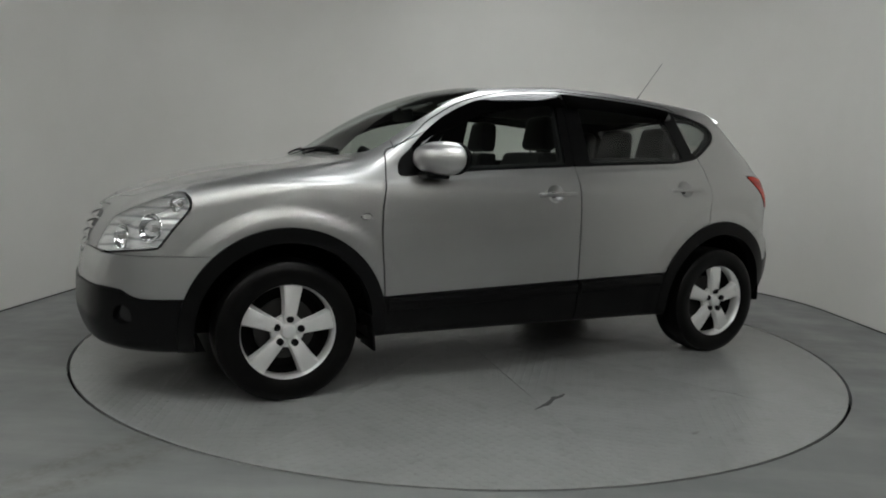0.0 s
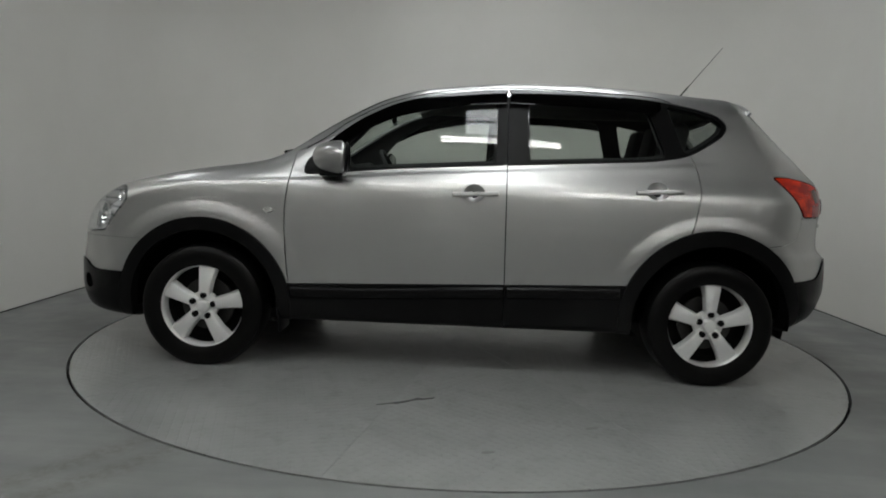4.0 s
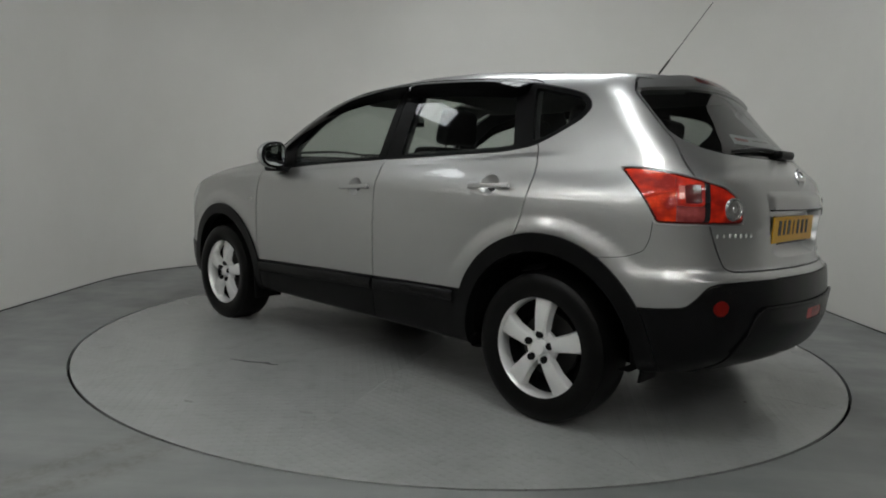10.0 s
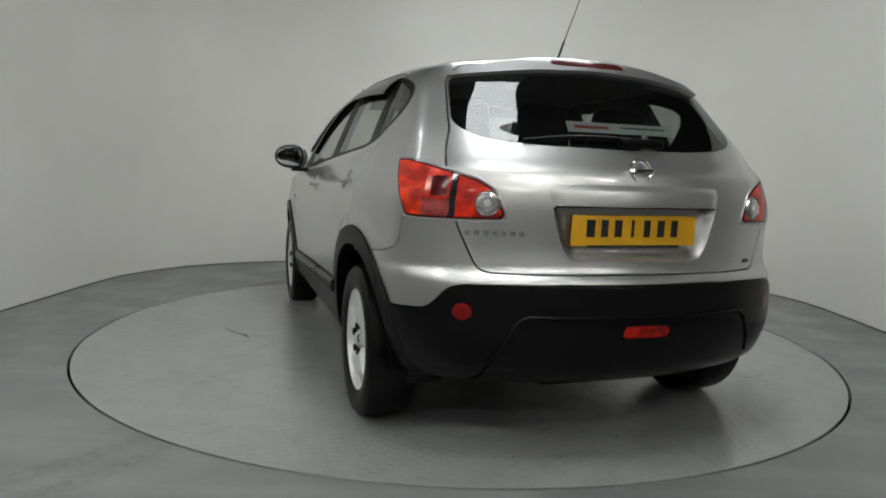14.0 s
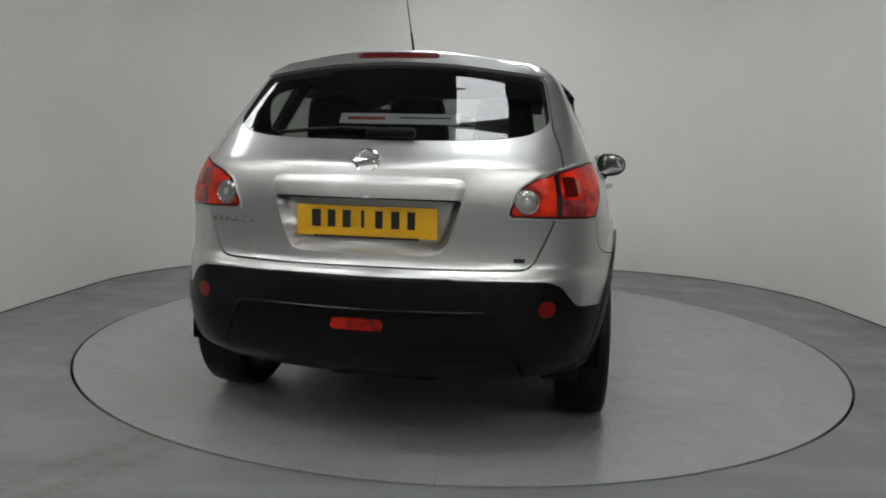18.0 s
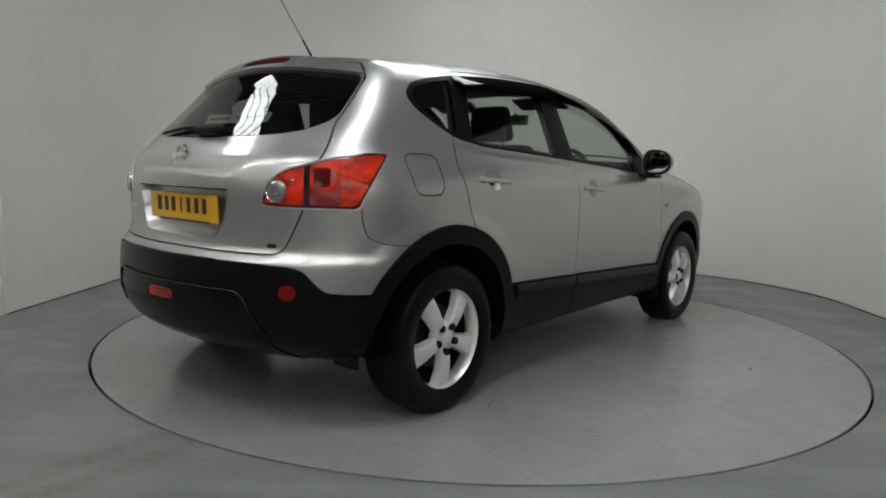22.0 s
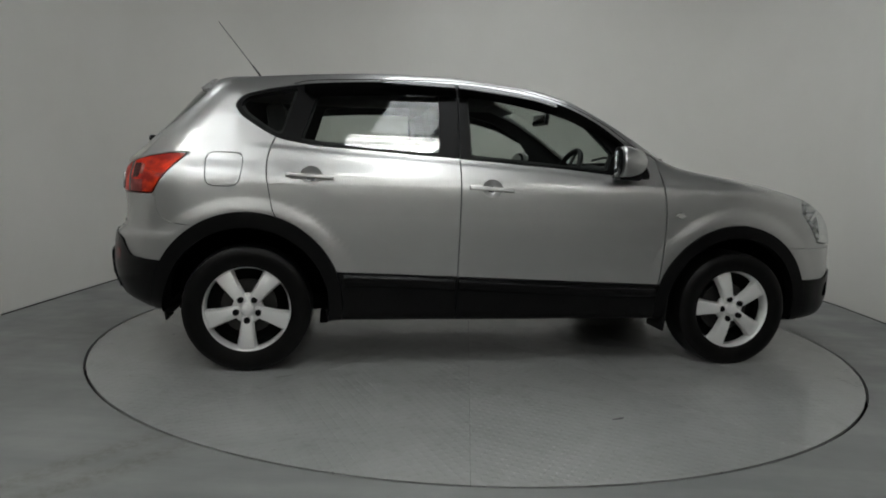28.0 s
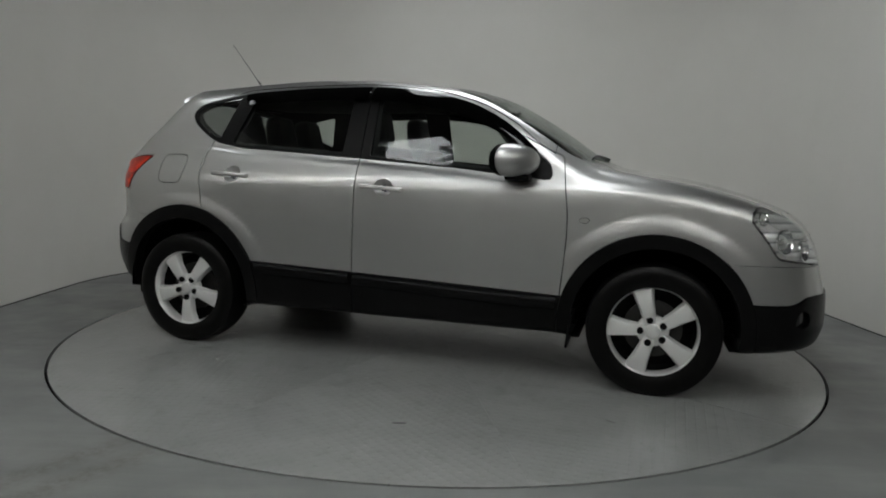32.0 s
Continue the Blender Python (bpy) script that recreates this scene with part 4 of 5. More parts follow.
def build_wheel(car, x, sign, turn):
    hub = new("wheel")
    hub.parent = car
    hub.matrix_local = pose(x, (0.802 if x > 0 else 0.79) * sign, HUB_Z - (0.007 if x > 0 else 0.0), 0, 0, 0 if sign > 0 else 180)
    prof = [(0.215, -0.095), (0.235, -0.103), (0.27, -0.110), (0.30, -0.105), (0.315, -0.092), (0.321, -0.06), (0.323, 0.0), (0.321, 0.06), (0.315, 0.092), (0.30, 0.105), (0.27, 0.110), (0.235, 0.103), (0.215, 0.095)]
    part("tyre", lathe_bm(prof, 72), RUBBER, hub, "black road tyre")
    rim = [(0.205, -0.09), (0.205, 0.02), (0.205, 0.060), (0.213, 0.085), (0.221, 0.096), (0.226, 0.092), (0.222, 0.080), (0.214, 0.06), (0.214, -0.09)]
    wheel = part("rim", lathe_bm(rim, 72), ALLOY, hub, "silver alloy rim")
    for k in range(5):
        a = radians(turn + 72 * k)
        out = [(0.030, -0.028), (0.075, -0.030), (0.14, -0.037), (0.207, -0.049), (0.209, 0.0), (0.207, 0.049), (0.14, 0.037), (0.075, 0.030), (0.030, 0.028), (0.028, 0.0)]
        bm = bmesh.new()
        tops, lows = [], []
        for r, w in out:
            h = 0.076 + 0.016 * math.sin(min(r / 0.21, 1) * math.pi) - 0.012 * (r < 0.05)
            tops.append(bm.verts.new((r, h, w * 0.86)))
            lows.append(bm.verts.new((r, h - 0.035, w * 1.12)))
        ridge = [bm.verts.new((r, 0.083 + 0.018 * math.sin(r / 0.21 * math.pi), 0)) for r in (0.075, 0.14)]
        bm.faces.new((tops[0], tops[1], ridge[0], tops[9]))
        bm.faces.new((tops[1], tops[2], ridge[1], ridge[0]))
        bm.faces.new((tops[2], tops[3], tops[4], ridge[1]))
        bm.faces.new((tops[4], tops[5], tops[6], ridge[1]))
        bm.faces.new((tops[6], tops[7], ridge[0], ridge[1]))
        bm.faces.new((tops[7], tops[8], tops[9], ridge[0]))
        bm.faces.new(lows[::-1])
        for i in range(len(out)):
            j = (i + 1) % len(out)
            bm.faces.new((tops[i], lows[i], lows[j], tops[j]))
        bmesh.ops.recalc_face_normals(bm, faces=bm.faces[:])
        bmesh.ops.bevel(bm, geom=[e for e in bm.edges if all(v in tops for v in e.verts)], offset=0.004, segments=2, affect="EDGES")
        part("spoke", bm, ALLOY, wheel, place=Matrix.Rotation(-a, 4, "Y"))
        nut = lathe_bm([(0.0, 0.080), (0.008, 0.082), (0.014, 0.083), (0.0165, 0.079), (0.0165, 0.05)], 14)
        part("wheel_nut", nut, SATIN, wheel, "dark wheel nut", Matrix.Translation((0.058 * math.cos(a), 0.015, 0.058 * math.sin(a))))
    part("hub_cap", lathe_bm([(0.0, 0.099), (0.02, 0.098), (0.029, 0.094), (0.033, 0.085), (0.036, 0.072), (0.075, 0.066), (0.078, 0.05)], 40), ALLOY, wheel, "silver hub cap with a plain emblem")
    part("brake_disc", lathe_bm([(0.05, 0.005), (0.14, 0.005), (0.14, -0.012), (0.05, -0.012)], 48, closed=True), STEEL, hub, "grey steel brake disc")
    part("wheel_back", lathe_bm([(0.0, -0.03), (0.19, -0.03), (0.204, 0.03)], 48), GAP, hub, "dark back of the wheel")


def motions():
    rows = [(0, 207.46), (1, 200.5), (2, 193.4), (3, 186.45), (3.5, 183.0), (5.5, 169.15), (7, 158.9), (9, 144.85), (11, 130.75), (13, 116.65), (13.5, 113.2),
            (15.5, 99.1), (17, 88.4), (18, 81.35), (20, 67.35), (22, 53.25), (24, 39.15), (26, 25.3), (26.5, 21.95), (28.5, 8.15), (29, 4.65), (30, -2.65), (31, -9.7), (32, -16.65)]
    spin = [(t, Matrix.Rotation(radians(a), 4, "Z")) for t, a in rows]
    walk(TABLE, spin)
    walk(CAR, [(t, m @ Matrix.Translation((0.008, 0.038, 0.0))) for t, m in spin])

# ---------------------------------------------------------------- the car's fittings


def skin_y(x, z):
    """The half width of the skin at a place on the side."""
    lo, hi = 0.2, 1.1
    for _ in range(30):
        mid = 0.5 * (lo + hi)
        if form(np.array([x]), np.array([mid]), np.array([z]))[0] < 0:
            lo = mid
        else:
            hi = mid
    return lo


def skin_x(y, z):
    """How far back the skin reaches at a place on the rear."""
    lo, hi = -1.0, -2.3
    for _ in range(30):
        mid = 0.5 * (lo + hi)
        if form(np.array([mid]), np.array([y]), np.array([z]))[0] < 0:
            lo = mid
        else:
            hi = mid
    return lo


def skin_nose(y, z):
    """How far forward the skin reaches at a place on the front."""
    lo, hi = 1.0, 2.3
    for _ in range(30):
        mid = 0.5 * (lo + hi)
        if form(np.array([mid]), np.array([y]), np.array([z]))[0] < 0:
            lo = mid
        else:
            hi = mid
    return lo


def ribbon_bm(rows, thick=0.003):
    """A curved strip through rows of points, with some thickness."""
    bm = bmesh.new()
    grid = [[bm.verts.new(p) for p in row] for row in rows]
    for a, b in zip(grid, grid[1:]):
        for k in range(len(a) - 1):
            bm.faces.new((a[k], a[k + 1], b[k + 1], b[k]))
    bmesh.ops.recalc_face_normals(bm, faces=bm.faces[:])
    bmesh.ops.solidify(bm, geom=bm.faces[:], thickness=thick)
    return bm


def wind_deflectors(car):
    """Smoked strips over the side windows, standing off the glass."""
    front = curve([-0.24, -0.10, 0.05, 0.30, 0.50, 0.62, 0.72], [1.502, 1.494, 1.474, 1.420, 1.330, 1.245, 1.155])
    rear = curve([-1.05, -0.90, -0.60, -0.26], [1.462, 1.478, 1.495, 1.502])
    for sign in (1, -1):
        for top, x0, x1, deep in ((front, 0.71, -0.235, 0.080), (rear, -0.255, -1.045, 0.078)):
            rows = []
            for x in np.linspace(x0, x1, 26):
                z = float(top(x))
                near_end = abs(x - x0) if x0 > 0 else abs(x - x1)
                d = deep * min(1.0, 0.55 + near_end / 0.10)
                if x > 0.45:
                    d *= max(0.45, 1 - (x - 0.45) * 1.8)
                row = []
                for k in range(5):
                    zz = z - d * k / 4
                    stand = 0.006 + 0.024 * math.sin(0.5 * math.pi * k / 4) * min(1.0, 0.2 + near_end / 0.05)
                    row.append((x, sign * (skin_y(x, zz) + stand), zz))
                rows.append(row)
            part("wind_deflector", ribbon_bm(rows), SHIELD, car, "smoked plastic wind deflector")


def door_mirror(car, sign):
    arm = new("door_mirror")
    arm.parent = car
    arm.matrix_local = pose(0.602, 0.972 * sign, 1.108)
    tagged(arm, "silver door mirror on a black foot")
    bm = bmesh.new()
    bmesh.ops.create_uvsphere(bm, u_segments=40, v_segments=24, radius=1)
    for v in bm.verts:
        x, y, z = v.co
        squash = lambda t, p: math.copysign(abs(t) ** p, t)
        v.co = (0.135 * (x if x > 0 else 0.35 * squash(x, 0.5)), 0.100 * squash(y, 0.8), 0.080 * squash(z, 0.85) * (1 - 0.16 * y * sign))
        v.co.x -= 0.02 * y * sign
        v.co.y -= sign * 0.35 * v.co.x
    part("housing", bm, PAINT, arm)
    g = bmesh.new()
    bmesh.ops.create_uvsphere(g, u_segments=32, v_segments=16, radius=1)
    for v in g.verts:
        x, y, z = v.co
        squash = lambda t, p: math.copysign(abs(t) ** p, t)
        v.co = (-0.048 + 0.012 * x - 0.02 * y * sign, 0.096 * squash(y, 0.75) + sign * 0.016, 0.076 * squash(z, 0.8) * (1 - 0.16 * y * sign))
    part("rim", g, SATIN, arm, "black mirror surround", pose(0.001, 0, 0))
    g = bmesh.new()
    bmesh.ops.create_uvsphere(g, u_segments=32, v_segments=16, radius=1)
    for v in g.verts:
        x, y, z = v.co
        squash = lambda t, p: math.copysign(abs(t) ** p, t)
        v.co = (-0.060 + 0.003 * x - 0.02 * y * sign, 0.083 * squash(y, 0.7) + sign * 0.018, 0.063 * squash(z, 0.75) * (1 - 0.16 * y * sign))
    part("mirror_glass", g, MIRROR, arm, "mirror glass")
    part("foot", box_bm((0.12, 0.16, 0.030), (0.035, -0.085 * sign, -0.082), 0.012, 3), SATIN, arm, "black mirror foot")


def rear_details(car):
    # number plate with plain bars in place of its characters
    plate = part("number_plate", box_bm((0.006, 0.520, 0.111), (0, 0, 0), 0.002), YELLOW, car, "yellow number plate", pose(-2.014, 0.002, 0.853, 0, -2, 0))
    for k, w in enumerate((0.034, 0.028, 0.030, 0.011, 0.027, 0.030, 0.028)):
        y = (0.185, 0.128, 0.072, 0.012, -0.048, -0.108, -0.166)[k]
        part("plate_bar", box_bm((0.002, w, 0.062), (-0.0036, y, 0.008)), INK, plate)
    part("plate_line", box_bm((0.004, 0.39, 0.008), (-0.002, 0.0, -0.057), 0.001), INK, plate, "dark strip under the plate")
    # moulded step along the top of the lower tray
    edge = []
    for y, z in [(-0.552, 0.38), (-0.515, 0.455), (-0.478, 0.533), (-0.452, 0.551)] + [(0.43 * k / 8, 0.556) for k in range(-8, 9)] + [(0.452, 0.551), (0.478, 0.533), (0.515, 0.455), (0.552, 0.38)]:
        edge.append((skin_x(y, z) - 0.015, y, z))
    part("bumper_step", tube_bm(edge, 0.0075, 8), STRIP, car, "moulded black step across the rear bumper")
    # maker's badge as a plain chrome ring with a bar
    x = skin_x(0.0, 1.066)
    badge = part("badge", lathe_bm([(0.034, 0.0), (0.036, -0.006), (0.042, -0.008), (0.047, -0.005), (0.048, 0.0)], 40, "X"), CHROME, car, "round chrome badge", pose(x - 0.002, 0, 1.066, 0, 12, 0))
    part("badge_bar", box_bm((0.008, 0.104, 0.020), (-0.006, 0, 0), 0.003), CHROME, badge, "chrome bar of the badge")
    # lettering that cannot be read: chrome bars
    for k in range(7):
        y = 0.625 - 0.030 * k
        x = skin_x(y, 0.838)
        part("script_bar", box_bm((0.004, 0.020, 0.016), (0, 0, 0), 0.001), CHROME, car, "chrome lettering bar", pose(x - 0.001, y, 0.838))
    part("dealer_sticker", box_bm((0.002, 0.040, 0.015), (0, 0, 0)), INK, car, "small dark sticker", pose(skin_x(0.545, 0.733) - 0.002, -0.545, 0.733, 0, 0, 20))
    # reversing lamps
    for sign in (1, -1):
        x = skin_x(0.563, 0.940)
        n = slope(np.array([[x, 0.563 * sign, 0.940]]))[0]
        turn = math.degrees(math.atan2(n[1], -n[0]))
        rise = math.degrees(math.asin(n[2]))
        lens = part("reversing_lamp", lathe_bm([(0.0, -0.001), (0.020, -0.0015), (0.034, -0.001), (0.040, 0.002), (0.043, -0.002), (0.046, 0.006)], 36, "X"), REVLENS, car, "clear round reversing lamp", pose(x + n[0] * 0.008, 0.563 * sign + n[1] * 0.008, 0.940 + n[2] * 0.008, 0, rise, -turn))
        part("lens_core", lathe_bm([(0.0, -0.003), (0.012, -0.0025), (0.015, 0.0)], 24, "X"), REFLECTOR, lens)
    # wiper
    arm = []
    for k in range(14):
        y = -0.06 + 0.46 * k / 13
        z = 1.180 + 0.012 * math.sin(math.pi * k / 13) - 0.012 * k / 13
        arm.append((skin_x(y, z) - 0.018, y, z))
    wiper = part("rear_wiper", tube_bm(arm, 0.011, 8, 0.6), SATIN, car, "black rear wiper")
    part("wiper_boss", box_bm((0.05, 0.18, 0.038), (skin_x(0, 1.165) - 0.014, -0.06, 1.172), 0.018, 4), SATIN, wiper)
    # aerial
    base = (-1.309, 0.0, 1.535)
    tip = Vector((-1.577, 0.0, 1.873))
    aer = part("aerial", tube_bm([base, Vector(base).lerp(tip, 0.28)], 0.0055, 10, 0.8), SATIN, car, "black roof aerial with a thin mast")
    part("mast", tube_bm([Vector(base).lerp(tip, 0.27), tip], 0.0024, 8, 0.7), STEEL, aer, "thin grey mast")
    part("aerial_foot", lathe_bm([(0.0, 0.02), (0.016, 0.016), (0.022, 0.0)], 20, "Z"), SATIN, aer, place=pose(*base))
    # washer nozzle and cowl, front wipers
    part("cowl", ribbon_bm([[(1.03 + 0.10 * k / 3 - 0.19 * (y / 0.72) ** 2, y, float(TOP(1.03 + 0.10 * k / 3)) - 0.03 * y * y - 0.006) for k in range(3)] for y in np.linspace(-0.70, 0.70, 20)], 0.01), SATIN, car, "black scuttle panel")
    for y0, y1 in ((0.50, -0.10), (-0.05, -0.62)):
        pts = []
        for k in range(10):
            y = y0 + (y1 - y0) * k / 9
            x = 1.02 - 0.13 * y * y - 0.03 * math.sin(math.pi * k / 9)
            pts.append((x, y, float(TOP(x + 0.1 * y * y)) - 0.04 * y * y + 0.010))
        part("front_wiper", tube_bm(pts, 0.009, 8, 0.7), SATIN, car, "black windscreen wiper")


def lamp_lips(car):
    """The raised silver edge of the body round each tail lamp."""
    outline = [(-0.569, 1.093), (-0.65, 1.093), (-0.757, 1.075), (-0.852, 1.054), (-0.950, 1.028), (-1.008, 0.992), (-1.046, 0.917), (-1.050, 0.879), (-0.95, 0.877), (-0.85, 0.877), (-0.76, 0.877), (-0.678, 0.877)]
    ring = rounded(outline, 0.012, 4)
    for sign in (1, -1):
        pts = []
        for u, z in ring:
            lo, hi = 0.3, 2.6
            for _ in range(30):
                v = 0.5 * (lo + hi)
                x, y = (u - v) / math.sqrt(2), (u + v) / math.sqrt(2)
                if form(np.array([x]), np.array([y]), np.array([z]))[0] < 0:
                    lo = v
                else:
                    hi = v
            pts.append(((u - lo) / math.sqrt(2), sign * (u + lo) / math.sqrt(2), z))
        part("lamp_lip", tube_bm(pts[20:] + pts[:24], 0.0042, 8), PAINT, car)


def grille_details(car):
    for k in range(4):
        z = 0.640 + 0.045 * k
        half = 0.272 + 0.016 * k
        pts = [(skin_nose(y, z) - 0.004, y, z) for y in np.linspace(-half, half, 14)]
        part("grille_bar", tube_bm(pts, 0.006, 8), CHROME, car, "chrome grille bar")


def side_strips(car):
    """Raised cladding strips along the foot of each door, and chrome wedges for the glint between the deflectors."""
    foot = curve([-1.0, -0.86, -0.25, 0.86, 0.99], [0.508, 0.508, 0.488, 0.449, 0.449])
    for sign in (1, -1):
        for x0, x1 in ((0.845, -0.245), (-0.268, -0.84)):
            rows = []
            for x in np.linspace(x0, x1, 16):
                z = float(foot(x))
                rows.append([(x, sign * (skin_y(x, z - d) + s), z - d) for d, s in ((0.006, 0.004), (0.016, 0.019), (0.024, 0.023), (0.060, 0.023), (0.068, 0.017), (0.074, 0.004))])
            part("cladding_strip", ribbon_bm(rows, 0.004), STRIP, car, "raised black cladding strip on the door")
        path = curve([-1.10, -1.02, -0.70, -0.32, 0.04, 0.345, 0.585, 0.70, 0.80], [1.462, 1.485, 1.505, 1.516, 1.492, 1.422, 1.302, 1.212, 1.150])
        pts = [(x, sign * (skin_y(x, float(path(x))) + 0.0004), float(path(x))) for x in np.linspace(0.80, -1.10, 60)]
        part("roof_seam", tube_bm(pts, 0.0024, 6), GAP, car, "dark seam between the roof and the door frames")
        # chrome wedge that stands in for a glint at the deflectors' gap
        bm = glint_prism()
        part("deflector_glint", bm, CHROME, car, "chrome wedge added for the glint between the deflectors", pose(-0.246, sign * (skin_y(-0.246, 1.478) + 0.012), 1.478, sign * 22, 0, 0))


def glint_prism():
    bm = bmesh.new()
    vs = [[bm.verts.new((x, y, z)) for x, z in ((0.0, 0.016), (-0.009, -0.016), (0.006, -0.016))] for y in (-0.003, 0.003)]
    bm.faces.new(vs[0])
    bm.faces.new(vs[1][::-1])
    for i in range(3):
        j = (i + 1) % 3
        bm.faces.new((vs[0][i], vs[1][i], vs[1][j], vs[0][j]))
    bmesh.ops.recalc_face_normals(bm, faces=bm.faces[:])
    return bm


def headlamp_bowls(car, sign):
    for x, y, z, r, turn in ((1.868, 0.785, 0.768, 0.058, 42), (1.975, 0.660, 0.722, 0.050, 30), (1.768, 0.803, 0.868, 0.030, 50)):
        bowl = part("lamp_bowl", lathe_bm([(0.0, -0.030), (r * 0.5, -0.024), (r * 0.85, -0.006), (r, 0.012), (r * 1.06, 0.010), (r * 1.02, 0.0)], 28, "X"), REFLECTOR, car, "silvered headlamp bowl", pose(x, y * sign, z, 0, -8, turn * sign))
        part("bulb", lathe_bm([(0.0, 0.014), (r * 0.22, 0.010), (r * 0.28, -0.02)], 16, "X"), FROST, bowl)


def mud_flaps(car):
    for x, z, w, h, lean in ((0.915, 0.275, 0.19, 0.17, 6), (-1.735, 0.315, 0.14, 0.15, -8)):
        for sign in (1, -1):
            part("mud_flap", box_bm((0.012, w, h), (0, 0, 0), 0.004), PLASTIC, car, "black rubber mud flap", pose(x, (0.80 if x > 0 else 0.70) * sign, z, 0, lean, 0))


def underside(car):
    part("floor_pan", box_bm((3.5, 1.24, 0.09), (0.05, 0, 0.308), 0.02), DARKSTEEL, car, "dark underbody")
    part("rear_axle", tube_bm([(-1.32, -0.66, 0.30), (-1.32, 0.66, 0.30)], 0.04, 12), DARKSTEEL, car, "dark rear axle")
    part("silencer", lathe_bm([(0.0, -0.25), (0.09, -0.24), (0.10, -0.2), (0.10, 0.2), (0.09, 0.24), (0.0, 0.25)], 24, "Y"), DARKSTEEL, car, "dark exhaust silencer", pose(-1.72, 0.0, 0.30))
    part("exhaust_pipe", tube_bm([(-1.6, -0.1, 0.25), (-0.4, -0.12, 0.22), (0.9, -0.05, 0.22)], 0.03, 12), DARKSTEEL, car, "dark exhaust pipe")
    part("tail_pipe", tube_bm([(-1.62, 0.46, 0.32), (-1.80, 0.55, 0.322), (-1.90, 0.565, 0.320)], 0.022, 14), STEEL, car, "dark steel tail pipe")
    for hx, r in ((HUB_F, 0.402), (HUB_R, 0.412)):
        for sign in (1, -1):
            bm = bmesh.new()
            rows = []
            for k in range(33):
                a = radians(-30 + 240 * k / 32)
                c, s = hx + r * math.cos(a), 0.32 + r * math.sin(a)
                rows.append([bm.verts.new((c, sign * y, max(s, 0.24 if hx > 0 or c > hx else 0.30))) for y in (0.42, 0.60, 0.85)])
            for p, q in zip(rows, rows[1:]):
                for i in range(2):
                    bm.faces.new((p[i], p[i + 1], q[i + 1], q[i]))
            bm.faces.new([row[0] for row in rows])
            bmesh.ops.recalc_face_normals(bm, faces=bm.faces[:])
            part("wheel_arch_liner", bm, DARKSTEEL, car, "black wheel arch liner")


# ---------------------------------------------------------------- cabin


def seat_back_bm(w, h, d, lean, wing=0.03):
    bm = box_bm((d, w, h), (0, 0, h / 2), 0.035, 3)
    for v in bm.verts:
        t = v.co.z / h
        v.co.y *= 1.0 - 0.16 * t * t
        v.co.x += wing * (abs(v.co.y) / (w / 2)) ** 2 * (1 if v.co.x > 0 else 0.3)
        v.co.x -= math.tan(radians(lean)) * v.co.z
    return bm


def headrest_bm(w=0.27, h=0.20, d=0.10):
    bm = box_bm((d, w, h), (0, 0, 0), 0.045, 4)
    for v in bm.verts:
        v.co.y *= 1.0 - 0.22 * (v.co.z / h + 0.5) ** 2
        v.co.x -= 0.02 * (v.co.y / (w / 2)) ** 2
    return bm


